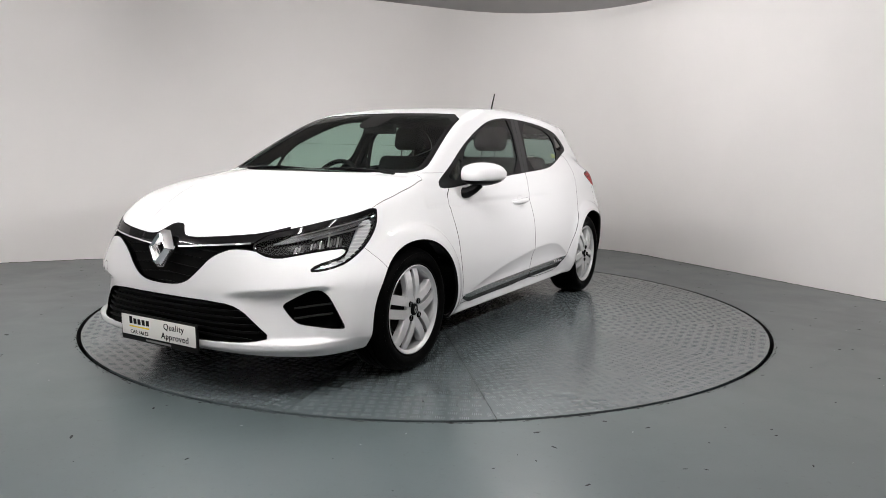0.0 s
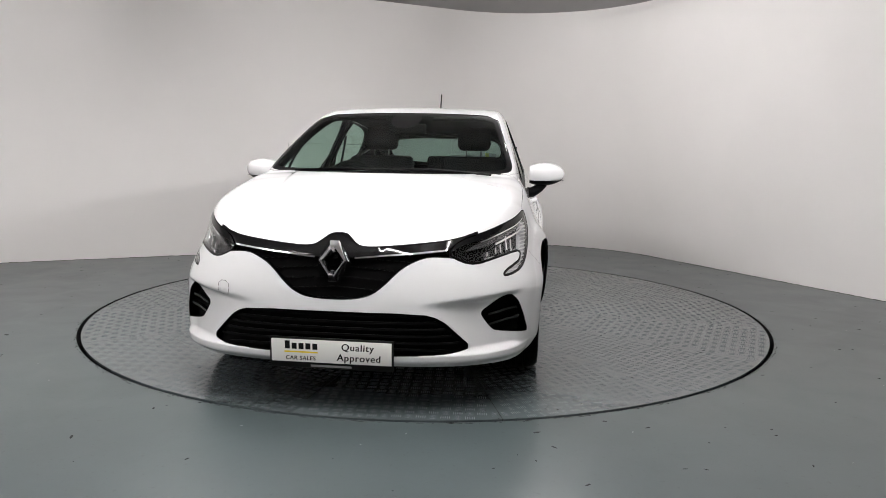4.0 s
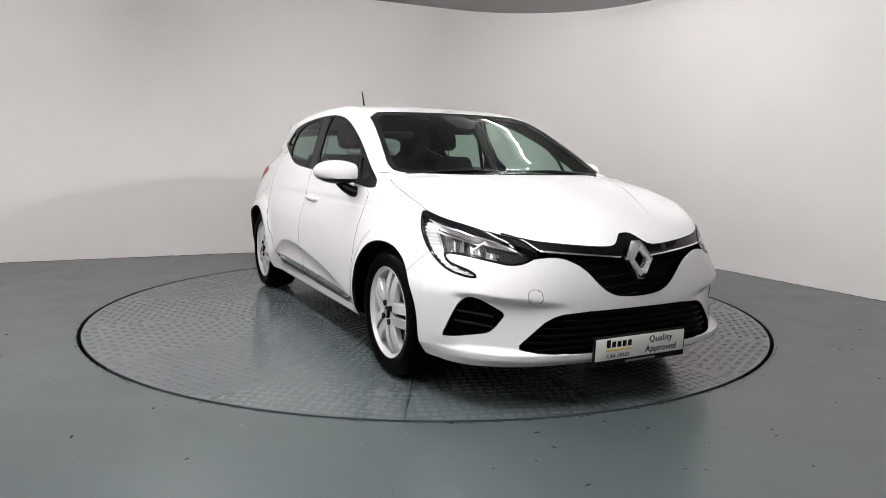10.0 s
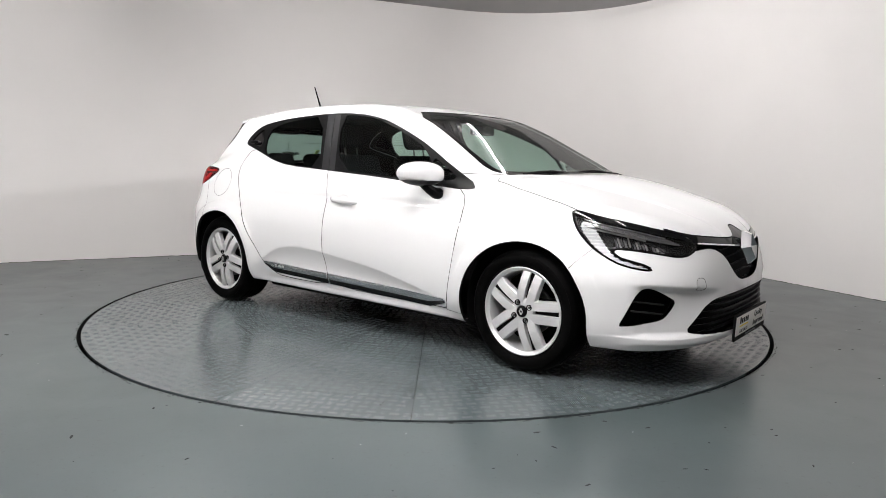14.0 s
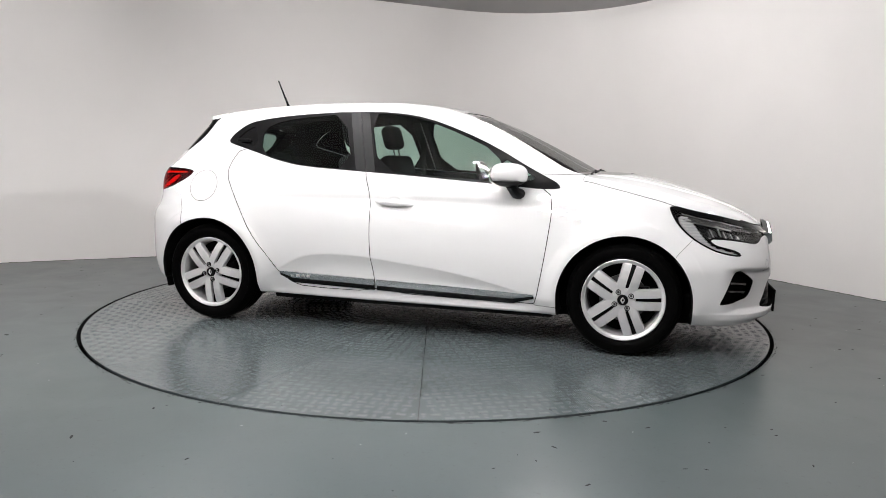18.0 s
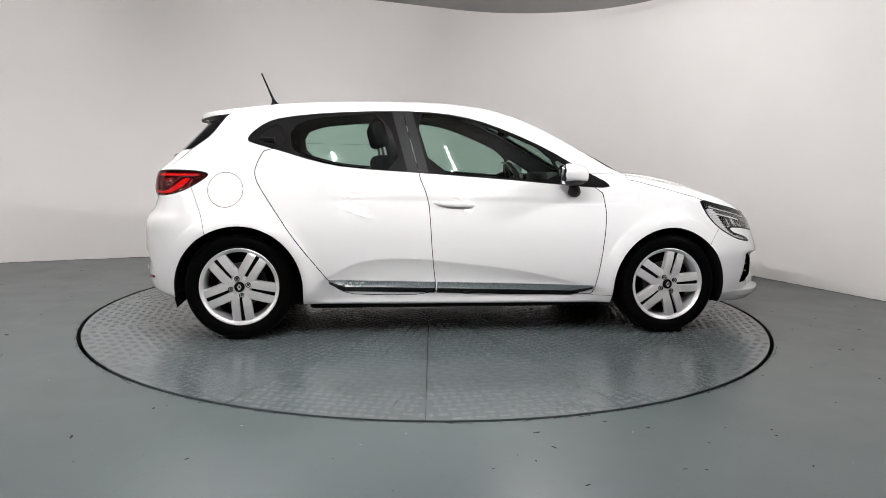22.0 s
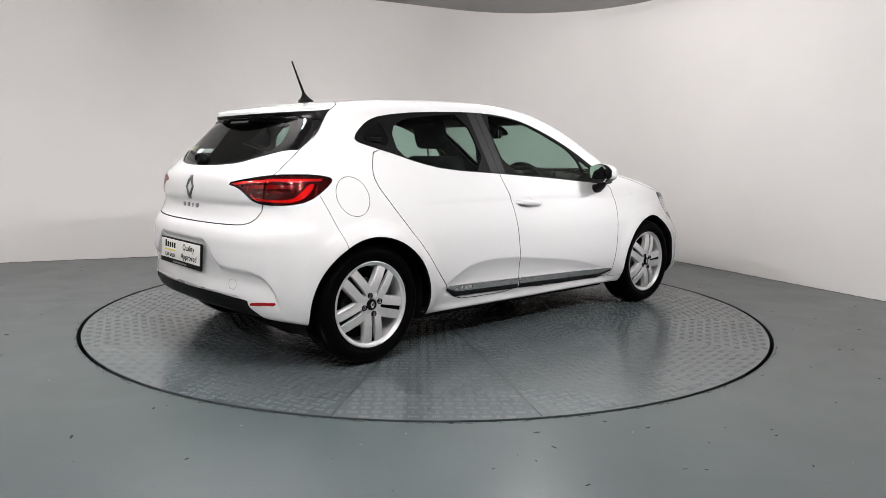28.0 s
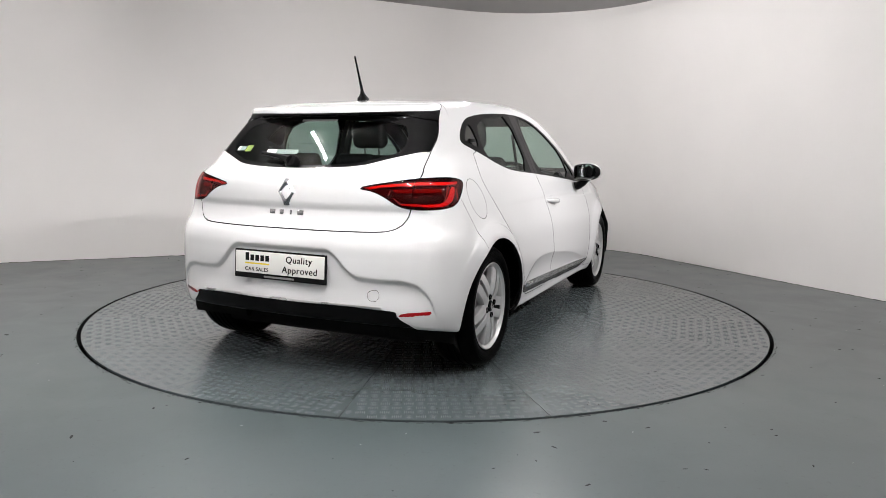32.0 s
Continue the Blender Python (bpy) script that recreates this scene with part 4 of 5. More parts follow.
    # lower grille with slats
    lg = skin_part("lower_grille", mouth, GRILLE_BLACK, car, "black lower grille with slats", push=-0.030, thick=-0.029)
    for k in range(6):
        zc = 0.414 - 0.0265 * k
        slat, _ = cut(mouth, lambda x, y, z, Y: outline(y, z, MOUTH2, 1) + 0.010)
        slat = band(slat, lambda x, y, z, Y: z - zc - 0.012 * (Y / 0.5) ** 2 * (1 - k / 3.0), 0.0040)
        skin_part("slat", slat, GRILLE_SLAT, lg, push=-0.012, thick=0.014)
    # side intakes
    for s in halves(fog):
        fg = skin_part("side_intake", s, GRILLE_BLACK, car, "black side intake with two slats", push=-0.045, thick=-0.044)
        for zc in (0.418, 0.374):
            slat = band(band(s, lambda x, y, z, Y: (Y - x) * Q + 0.84, 0.085), lambda x, y, z, Y: z - zc - 0.12 * ((Y - x) * Q + 0.84), 0.005)
            skin_part("slat", slat, FOG_SLAT, fg, push=-0.014, thick=0.02)
    return out


PILLAR = plain("charcoal_pillar", (0.011, 0.011, 0.012), 0.42, grain=0.1, scale=500, spec=0.2)
LAMP_BLACK = plain("lamp_black", (0.007, 0.007, 0.0075), 0.25, spec=0.3)
LAMP_GREY = plain("lamp_grey", (0.16, 0.16, 0.165), 0.2, 0.7)
LAMP_DARK = plain("lamp_dark", (0.02, 0.02, 0.021), 0.2, 0.5)
LIGHT_GUIDE = plain("white_light_guide", (0.50, 0.51, 0.52), 0.18, coat=0.5)
REFLECTOR = plain("lamp_reflector", (0.72, 0.72, 0.73), 0.14, 0.95, grain=0.5, scale=120)
RED_DARK = plain("dark_red_lamp", (0.020, 0.0006, 0.001), 0.22, spec=0.2)
RED_BRIGHT = plain("bright_red_lamp", (0.55, 0.010, 0.012), 0.18)
SMOKE = plain("smoky_lamp", (0.06, 0.055, 0.055), 0.15, 0.6)
RED_LENS = tinted_glass("red_lens", (0.80, 0.16, 0.16), 0.5)
RED_MID = plain("mid_red_lamp", (0.13, 0.002, 0.003), 0.2)
FOG_SLAT = plain("glossy_slat", (0.006, 0.006, 0.006), 0.18, spec=0.5)
GRILLE_SLAT = plain("grille_slat", (0.003, 0.003, 0.0032), 0.40, spec=0.05)
GRILLE_BLACK = plain("grille_black", (0.003, 0.003, 0.003), 0.7, spec=0.05)
PLATE_WHITE = plain("plate_white", (0.72, 0.71, 0.68), 0.4)
PLATE_BLACK = plain("plate_black", (0.005, 0.005, 0.005), 0.6, spec=0.1)
PLATE_YELLOW = plain("plate_yellow", (0.75, 0.56, 0.02), 0.5)
STICKER_WHITE = plain("sticker_white", (0.70, 0.70, 0.68), 0.6)
STICKER_GREEN = plain("sticker_green", (0.55, 0.62, 0.10), 0.6)
LETTER_GREY = plain("letter_grey", (0.16, 0.16, 0.16), 0.6)

panels = body_panels()


# ================= the turntable =================
def turntable_parts():
    top = new("turntable")
    tagged(top, "round grey painted steel tread plate turntable set in the floor", "turntable")
    n, r0, half = 10, 0.52, math.radians(11.25)
    bm = bmesh.new()
    lathe(bm, [(0.0, 0.0), (r0 - 0.002, 0.0), (r0 - 0.002, -0.02), (0.0, -0.02)], 64, m=pose(0, 0, 0, 90))
    hub = part("hub_plate", bm, TABLE_PAINT, top)
    bm = bmesh.new()
    lathe(bm, [(0.0, -0.03), (TABLE_R - 0.02, -0.03), (TABLE_R - 0.02, -0.08), (0.0, -0.08)], 96, m=pose(0, 0, 0, 90))
    part("drum", bm, BLACK_GAP, top)
    # one sector plate
    bm = bmesh.new()
    gap = 0.0016
    inner, outer = [], []
    for i in range(n + 1):
        s = -1 + 2 * i / n
        for lst, r in ((inner, r0), (outer, TABLE_R)):
            a = s * (half - gap / r)
            lst.append((r * math.cos(a), r * math.sin(a)))
    loop = outer + inner[::-1]
    up = [bm.verts.new((x, y, 0.0)) for x, y in loop]
    dn = [bm.verts.new((x, y, -0.012)) for x, y in loop]
    for i in range(n):
        bm.faces.new((up[i], up[i + 1], up[2 * n - i], up[2 * n + 1 - i]))
    k = len(loop)
    for i in range(k):
        bm.faces.new((up[i], dn[i], dn[(i + 1) % k], up[(i + 1) % k]))
    plate = part("plate", bm, TABLE_PAINT, top, smooth=False)
    # five-bar tread: short raised bars in groups that turn by a right angle from one to the next
    cell, length, wide, high = 0.051, 0.042, 0.0056, 0.0005
    verts, faces = [], []
    for i in range(int(TABLE_R / cell) + 1):
        for j in range(-10, 11):
            cx, cy = (i + 0.5) * cell, j * cell
            r, a = math.hypot(cx, cy), math.atan2(cy, cx)
            if r < r0 + 0.02 or r > TABLE_R - 0.02 or abs(a) * r > half * r - 0.018:
                continue
            for b in range(5):
                o = (b - 2) * 0.0090
                u, v = ((1, 0), (0, 1)) if (i + j) % 2 else ((0, 1), (1, 0))
                k = len(verts)
                for p, q, z in ((-1, 0, 0), (0, -1, 0), (1, 0, 0), (0, 1, 0), (-0.5, 0, 1), (0.5, 0, 1)):
                    x = cx + u[0] * p * length / 2 + v[0] * (o + q * wide / 2)
                    y = cy + u[1] * p * length / 2 + v[1] * (o + q * wide / 2)
                    verts.append((x, y, z * high + 0.0001 - (0.0003 if z == 0 else 0)))
                faces += [(k, k + 1, k + 4), (k + 1, k + 2, k + 5), (k + 1, k + 5, k + 4), (k + 2, k + 3, k + 5), (k + 3, k, k + 4), (k + 3, k + 4, k + 5)]
    me = bpy.data.meshes.new("tread")
    me.from_pydata(verts, [], faces)
    me.materials.append(TREAD_PAINT)
    hv, hf = [], []
    for i in range(-10, 11):
        for j in range(-10, 11):
            cx, cy = (i + 0.5) * cell, j * cell
            if math.hypot(cx, cy) > r0 - 0.03:
                continue
            for b in range(5):
                o = (b - 2) * 0.0090
                u, v = ((1, 0), (0, 1)) if (i + j) % 2 else ((0, 1), (1, 0))
                k = len(hv)
                for p, q, z in ((-1, 0, 0), (0, -1, 0), (1, 0, 0), (0, 1, 0), (-0.5, 0, 1), (0.5, 0, 1)):
                    hv.append((cx + u[0] * p * length / 2 + v[0] * (o + q * wide / 2), cy + u[1] * p * length / 2 + v[1] * (o + q * wide / 2), z * high + 0.0001 - (0.0003 if z == 0 else 0)))
                hf += [(k, k + 1, k + 4), (k + 1, k + 2, k + 5), (k + 1, k + 5, k + 4), (k + 2, k + 3, k + 5), (k + 3, k, k + 4), (k + 3, k + 4, k + 5)]
    hub_tread = bpy.data.meshes.new("tread")
    hub_tread.from_pydata(hv, [], hf)
    hub_tread.materials.append(TREAD_PAINT)
    tr = new("tread", hub_tread)
    tr.parent = hub
    tagged(tr, "raised five-bar tread pattern", kind="stuff")
    for q in range(16):
        m = pose(0, 0, 0, 0, 0, 7.3 + 22.5 * q + 11.25)
        if q == 0:
            ob = plate
        else:
            ob = new("plate", plate.data)
            ob.parent = top
        ob.matrix_basis = m
        tr = new("tread", me)
        tr.parent = ob
        tagged(tr, "raised five-bar tread pattern", kind="stuff")
        for rr in (1.35, 1.95):
            for sgn in (1, -1):
                s = bmesh.new()
                lathe(s, [(0.0, 0.0012), (0.006, 0.0012), (0.008, 0.0), (0.008, -0.002)], 10, m=pose(0, 0, 0, 90))
                part("screw", s, STEEL_DARK, ob, at=pose(rr * math.cos(sgn * (half - 0.03 / rr)), rr * math.sin(sgn * (half - 0.03 / rr)), 0))
    return top


turntable = turntable_parts()


# ================= wheels =================
def tyre_mesh():
    bm = bmesh.new()
    rows = [(0.206, -0.012), (0.219, 0.004), (0.2235, 0.012), (0.230, 0.016), (0.236, 0.015), (0.245, 0.021), (0.262, 0.026), (0.279, 0.0245), (0.283, 0.0225), (0.2845, 0.0235), (0.294, 0.016), (0.303, 0.004), (0.3085, -0.012), (0.3105, -0.030)]
    for g in (-0.042, -0.075, -0.108, -0.141):
        rows += [(0.312, g + 0.006), (0.306, g + 0.004), (0.306, g - 0.004), (0.312, g - 0.006)]
    rows += [(0.3105, -0.160), (0.303, -0.186), (0.28, -0.205), (0.24, -0.205), (0.206, -0.19)]
    lathe(bm, rows, 72)
    return bm


def arm_mesh(bm, angle, side):
    """One arm of a double spoke: a flat-faced bar with crisp edges from the hub to the rim."""
    m = pose(0, 0, 0, 0, -angle, 0)
    rings = []
    for r, a, b, y, t in ((0.030, 0.006, 0.0560, 0.011, 0.030), (0.075, 0.0085, 0.0580, 0.016, 0.034), (0.112, 0.0100, 0.0590, 0.018, 0.036), (0.16, 0.0110, 0.0600, 0.013, 0.036), (0.194, 0.0118, 0.0610, 0.005, 0.032), (0.209, 0.0125, 0.0630, -0.002, 0.024)):
        prof = [(a, y - t), (a, y - 0.0015), (a + 0.0015, y), (b - 0.0060, y - 0.0035), (b - 0.0015, y - 0.0095), (b, y - t)]
        rings.append([bm.verts.new(m @ Vector((r, yy, side * zz))) for zz, yy in prof])
    for p, q in zip(rings, rings[1:]):
        for k in range(len(p) - 1):
            bm.faces.new((p[k], p[k + 1], q[k + 1], q[k]))
        bm.faces.new((p[-1], p[0], q[0], q[-1]))
    bm.faces.new(rings[0])
    bm.faces.new(rings[-1][::-1])


def wheel_thing(at, turn):
    w = tyre = part("wheel", tyre_mesh(), RUBBER, car, "black tyre on a silver five double spoke alloy wheel", at=at)
    spin = pose(0, 0, 0, 0, -turn, 0)
    bm = bmesh.new()
    lathe(bm, [(0.196, -0.175), (0.1935, -0.10), (0.1955, -0.045), (0.200, -0.012), (0.205, 0.001), (0.212, 0.004), (0.2165, 0.010), (0.2215, 0.015), (0.2255, 0.013), (0.2265, 0.006), (0.222, -0.004), (0.21, -0.012), (0.206, -0.17)], 72)
    part("rim", bm, ALLOY, w, "silver alloy rim")
    for k in range(5):
        for side in (1, -1):
            bm = bmesh.new()
            arm_mesh(bm, turn + 72 * k, side)
            part("spoke", bm, ALLOY, w, smooth=False)
        bm = bmesh.new()
        box(bm, 0.055, 0.205, -0.014, -0.006, -0.012, 0.012, 0.0, m=pose(0, 0, 0, 0, -(turn + 72 * k), 0))
        part("spoke_groove", bm, GRILLE_BLACK, w)
    bm = bmesh.new()
    lathe(bm, [(0.0, 0.008), (0.032, 0.008), (0.034, 0.012), (0.050, 0.012), (0.064, 0.006), (0.070, -0.01), (0.070, -0.05), (0.0, -0.05)], 40)
    part("hub", bm, ALLOY, w)
    bm = bmesh.new()
    lathe(bm, [(0.0, 0.0195), (0.022, 0.0185), (0.028, 0.016), (0.030, 0.007)], 32)
    part("centre_cap", bm, SATIN_BLACK, w, "black centre cap")
    bm = bmesh.new()
    rhombus(bm, 0.013, 0.017, 0.4, 0.002, pose(0, 0.0200, 0, -90, 0, 0))
    part("emblem", bm, SATIN_METAL, w)
    for k in range(4):
        a = math.radians(turn + 45 + 90 * k)
        c = Vector((0.050 * math.cos(a), 0, 0.050 * math.sin(a)))
        bm = bmesh.new()
        lathe(bm, [(0.0, 0.006), (0.0105, 0.006), (0.0112, 0.0185), (0.0145, 0.0185), (0.0150, 0.008)], 18, m=Matrix.Translation(c))
        part("bolt_hole", bm, SATIN_BLACK, w)
        bm = bmesh.new()
        lathe(bm, [(0.0, 0.015), (0.006, 0.015), (0.0075, 0.012), (0.0075, 0.0)], 6, m=Matrix.Translation(c))
        part("bolt", bm, STEEL_DARK, w)
    bm = bmesh.new()
    lathe(bm, [(0.06, -0.058), (0.130, -0.058), (0.130, -0.078), (0.06, -0.078)], 48)
    part("brake_disc", bm, STEEL_DARK, w)
    bm = bmesh.new()
    box(bm, -0.14, -0.06, -0.10, -0.04, -0.06, 0.07, 0.01)
    part("brake_caliper", bm, SATIN_BLACK, w)
    bm = bmesh.new()
    lathe(bm, [(0.0, -0.105), (0.192, -0.105), (0.192, -0.12), (0.0, -0.12)], 40)
    part("back_plate", bm, GRILLE_BLACK, w)
    return w


def rhombus(bm, half_w, half_h, hole, deep, m, flat=0.26):
    """A standing rhombus with a rhombic hole and a ridge between, in the xy plane, facing +z."""
    rings = []
    for f, z in ((1.0, -0.3 * deep), (1.0, 0.0), ((1 + hole) / 2, deep), (hole, 0.15 * deep), (hole, -0.3 * deep)):
        rings.append([bm.verts.new(m @ Vector((half_w * f * cx, half_h * f * cy, z))) for cx, cy in ((flat * f, 1), (-flat * f, 1), (-1, 0), (-flat * f, -1), (flat * f, -1), (1, 0))])
    for a, b in zip(rings, rings[1:]):
        for k in range(6):
            bm.faces.new((a[k], a[(k + 1) % 6], b[(k + 1) % 6], b[k]))


TYRE_Y = 0.826
for sx, turn, far_turn in ((1, 75.0, 85.0), (-1, 59.0, 54.0)):
    wheel_thing(pose(WHEEL_X * sx, TYRE_Y, 0.3128), far_turn)
    wheel_thing(pose(WHEEL_X * sx, -TYRE_Y, 0.3128, 0, 0, 180), 180.0 - turn)
    for sy in (1, -1):
        # wheel housing: a dark half drum, open to the outside
        bm = bmesh.new()
        lathe(bm, [(0.0, 0.0), (ARCH_R + 0.012, 0.0), (ARCH_R + 0.012, 0.36)], 40, m=pose(WHEEL_X * sx, 0.44, 0.305) if sy > 0 else pose(WHEEL_X * sx, -0.44, 0.305, 0, 0, 180), a0=math.radians(-18), a1=math.radians(198))
        part("wheel_housing", bm, BLACK_GAP, car, "black wheel arch liner")
bm = bmesh.new()
box(bm, -1.62, 1.85, -0.60, 0.60, 0.150, 0.32, 0.03)
part("underbody", bm, BLACK_PLASTIC, car)
bm = bmesh.new()
box(bm, -0.9, 0.9, -0.72, 0.72, 0.155, 0.34, 0.02)
part("floor_pan", bm, BLACK_PLASTIC, car)
for sx in (1, -1):
    bm = bmesh.new()
    sweep(bm, [(WHEEL_X * sx, -0.7, 0.29), (WHEEL_X * sx, 0.7, 0.29)], 0.045)
    part("axle", bm, STEEL_DARK, car)


# ================= mirrors, handles, trims =================
def door_mirror(sy, door):
    m = Matrix.Diagonal((1, sy, 1, 1))

    def shell(z0, z1, grow, keep=0):
        """Rounded housing: sections from the inner to the outer end."""
        b = bmesh.new()
        rings = []
        for f in np.linspace(0, 1, 15):
            y = 0.782 + 0.205 * f
            bulge = math.sqrt(max(0.0, 1 - ((f - 0.42) / 0.60) ** 2)) if f > 0.42 else 1 - 0.22 * ((0.42 - f) / 0.42) ** 2
            bulge = max(bulge, 0.05)
            cz, hz = 0.976 + 0.006 * f, 0.068 * bulge * grow
            cx = 0.640 - 0.065 * f * f * 0.9
            ring = []
            for k in range(28):
                a = 2 * math.pi * k / 28
                c, s = math.cos(a), math.sin(a)
                px = (0.118 if c > 0 else 0.050) * bulge * grow * (abs(c) ** 0.8) * (1 if c > 0 else -1)
                pz = hz * (abs(s) ** 0.75) * (1 if s > 0 else -1)
                ring.append(b.verts.new(m @ Vector((cx + px, y, min(max(cz + pz, z0), z1)))))
            rings.append(ring)
        for p, q in zip(rings, rings[1:]):
            for k in range(28):
                if keep == 0 or (math.cos(2 * math.pi * (k + 0.5) / 28) > -0.35) == (keep > 0):
                    b.faces.new((p[k], p[(k + 1) % 28], q[(k + 1) % 28], q[k]))
        if keep >= 0:
            b.faces.new(rings[0][::-1])
            b.faces.new(rings[-1])
        else:
            bmesh.ops.delete(b, geom=[v for v in b.verts if not v.link_faces], context="VERTS")
        return b
    cap = part("mirror_cap", shell(0.944, 2.0, 1.0, 1), WHITE_PAINT, car, "white door mirror cap with a black base")
    part("mirror_bezel", shell(0.944, 2.0, 1.0, -1), SATIN_BLACK, cap, "black mirror bezel")
    part("mirror_base", shell(0.0, 0.9435, 0.96), SATIN_BLACK, cap, "black lower housing")
    bm = bmesh.new()
    sweep(bm, [(0.690, 0.775 * sy, 0.872), (0.685, 0.80 * sy, 0.874), (0.672, 0.835 * sy, 0.896), (0.655, 0.865 * sy, 0.925)], [0.040, 0.038, 0.034, 0.030], 12, flat=0.8)
    part("mirror_arm", bm, SATIN_BLACK, cap)
    bm = bmesh.new()
    r = [bm.verts.new(Vector((0.5835 - 0.045 * max(0, (y - 0.9)) / 0.08, y * sy, z))) for y, z in ((0.800, 0.925), (0.795, 0.972), (0.803, 1.022), (0.83, 1.034), (0.90, 1.036), (0.945, 1.015), (0.958, 0.98), (0.948, 0.945), (0.92, 0.925))]
    f = bm.faces.new(r)
    ex = bmesh.ops.extrude_face_region(bm, geom=[f])
    for v in ex["geom"]:
        if isinstance(v, bmesh.types.BMVert):
            v.co.x += 0.02
    part("mirror_glass", bm, MIRROR, cap, "mirror glass")


MIRROR = plain("mirror_glass", (0.85, 0.86, 0.86), 0.01, 1.0)
for sy, name in ((-1, "right"), (1, "left")):
    door_mirror(sy, panels["front_" + name])


def skin_y(x, z):
    """Half width of the skin at (x, z)."""
    ys = np.linspace(0.4, 1.0, 1201)
    s = skin(np.full_like(ys, x), ys, np.full_like(ys, z))
    return float(ys[np.argmax(s > 0)])


def skin_x(y, z, front=True):
    xs = np.linspace(1.4, 2.3, 1801) if front else np.linspace(-1.4, -2.1, 1401)
    s = skin(xs, np.full_like(xs, y), np.full_like(xs, z))
    return float(xs[np.argmax(s > 0)])


def door_handle(sy, door, x0, x1, z):
    path, rad = [], []
    for f in np.linspace(0, 1, 15):
        x = x0 + (x1 - x0) * f
        lift = 0.030 * min(1.0, math.sin(math.pi * f) * 1.8)
        path.append((x, sy * (skin_y(x, z) + lift - 0.010), z + 0.006 - 0.014 * f))
        rad.append(0.0155 * (0.62 + 0.38 * math.sin(math.pi * f)))
    bm = bmesh.new()
    sweep(bm, path, rad, 12, flat=1.15)
    part("door_handle", bm, WHITE_PAINT, door, "white grab handle")
    bm = bmesh.new()
    xm = (x0 + x1) / 2 - 0.005
    rings = []
    for r, d in ((0.046, 0.0025), (0.041, 0.0015), (0.032, -0.002), (0.0, -0.004)):
        rings.append([bm.verts.new((xm + r * 1.1 * math.cos(a), sy * (skin_y(xm + r * 1.1 * math.cos(a), z + r * 0.82 * math.sin(a)) + d), z + r * 0.82 * math.sin(a))) for a in [2 * math.pi * k / 28 for k in range(28)]])
    for p, q in zip(rings, rings[1:]):
        for k in range(28):
            bm.faces.new((p[k], p[(k + 1) % 28], q[(k + 1) % 28], q[k]))
    bmesh.ops.remove_doubles(bm, verts=bm.verts, dist=1e-5)
    part("handle_cup", bm, WHITE_PAINT, door, "shallow cup behind the handle")


def side_trim(sy, door, x0, x1, taper0, taper1):
    """Chrome strip over a black base along the foot of a door."""
    for name, za, zb, out, mat, lab in (("trim_base", 0.262, 0.330, 0.006, GLOSS_BLACK, "gloss black trim base"), ("chrome_trim", 0.292, 0.336, 0.011, TRIM_CHROME, "chrome side trim")):
        bm = bmesh.new()
        rings = []
        n = 30
        for i in range(n + 1):
            x = x0 + (x1 - x0) * i / n
            k = min(1.0, (0.15 + (x - x0) / taper0) if taper0 else 1.0, (0.12 + (x1 - x) / taper1) if taper1 else 1.0)
            slope = 0.333 - 0.026 * x - 0.333
            lo, hi = za + slope + (zb - za) * (1 - k) * 0.75, zb + slope
            mid = (lo + hi) / 2
            prof = [(lo, -0.012), (lo + 0.002, out * 0.6), (mid, out), (hi - 0.003, out * 0.8), (hi, -0.012)]
            rings.append([bm.verts.new((x, sy * (skin_y(x, z) + o), z)) for z, o in prof])
        for a, b in zip(rings, rings[1:]):
            for q in range(4):
                bm.faces.new((a[q], a[q + 1], b[q + 1], b[q]))
        bm.faces.new(rings[0])
        bm.faces.new(rings[-1][::-1])
        part(name, bm, mat, door, lab)


TRIM_CHROME = plain("brushed_chrome_trim", (0.74, 0.74, 0.75), 0.10, 1.0)
for sy, name in ((-1, "right"), (1, "left")):
    door_handle(sy, panels["front_" + name], -0.168, 0.078, 0.797)
    side_trim(sy, panels["front_" + name], -0.148, 0.806, 0, 0.14)
    side_trim(sy, panels["rear_" + name], -0.782, -0.160, 0.10, 0)
    # plain bars where the trim carries the model's name
    for k in range(4):
        bm = bmesh.new()
        x = -0.70 + 0.036 * k
        y = sy * (skin_y(x, 0.325) + 0.0105)
        box(bm, x - 0.011, x + 0.011, y - 0.0015, y + 0.0015, 0.322, 0.338, 0.001)
        part("trim_mark", bm, SATIN_METAL, panels["rear_" + name])
    # hidden rear door handle in the window corner
    bm = bmesh.new()
    box(bm, -1.185, -1.10, sy * 0.655 - 0.008, sy * 0.655 + 0.008, 1.15, 1.17, 0.004)
    part("hidden_handle", bm, SATIN_BLACK, panels["rear_" + name], "black hidden handle in the window corner")

# aerial
bm = bmesh.new()
for k in range(1):
    rings = []
    for z, lx, wy in ((1.372, 0.060, 0.026), (1.392, 0.056, 0.023), (1.402, 0.040, 0.017), (1.418, 0.022, 0.010), (1.440, 0.010, 0.006)):
        cx = -1.165 - 0.35 * max(0, z - 1.40) if z > 1.40 else -1.165
        rings.append([bm.verts.new((cx + lx * math.cos(a) * (1.0 if math.cos(a) > 0 else 0.8), wy * math.sin(a), z)) for a in [2 * math.pi * q / 20 for q in range(20)]])
    for p, q in zip(rings, rings[1:]):
        for j in range(20):
            bm.faces.new((p[j], p[(j + 1) % 20], q[(j + 1) % 20], q[j]))
    bm.faces.new(rings[-1])
aerial = part("aerial_base", bm, SATIN_BLACK, car, "black roof aerial")
bm = bmesh.new()
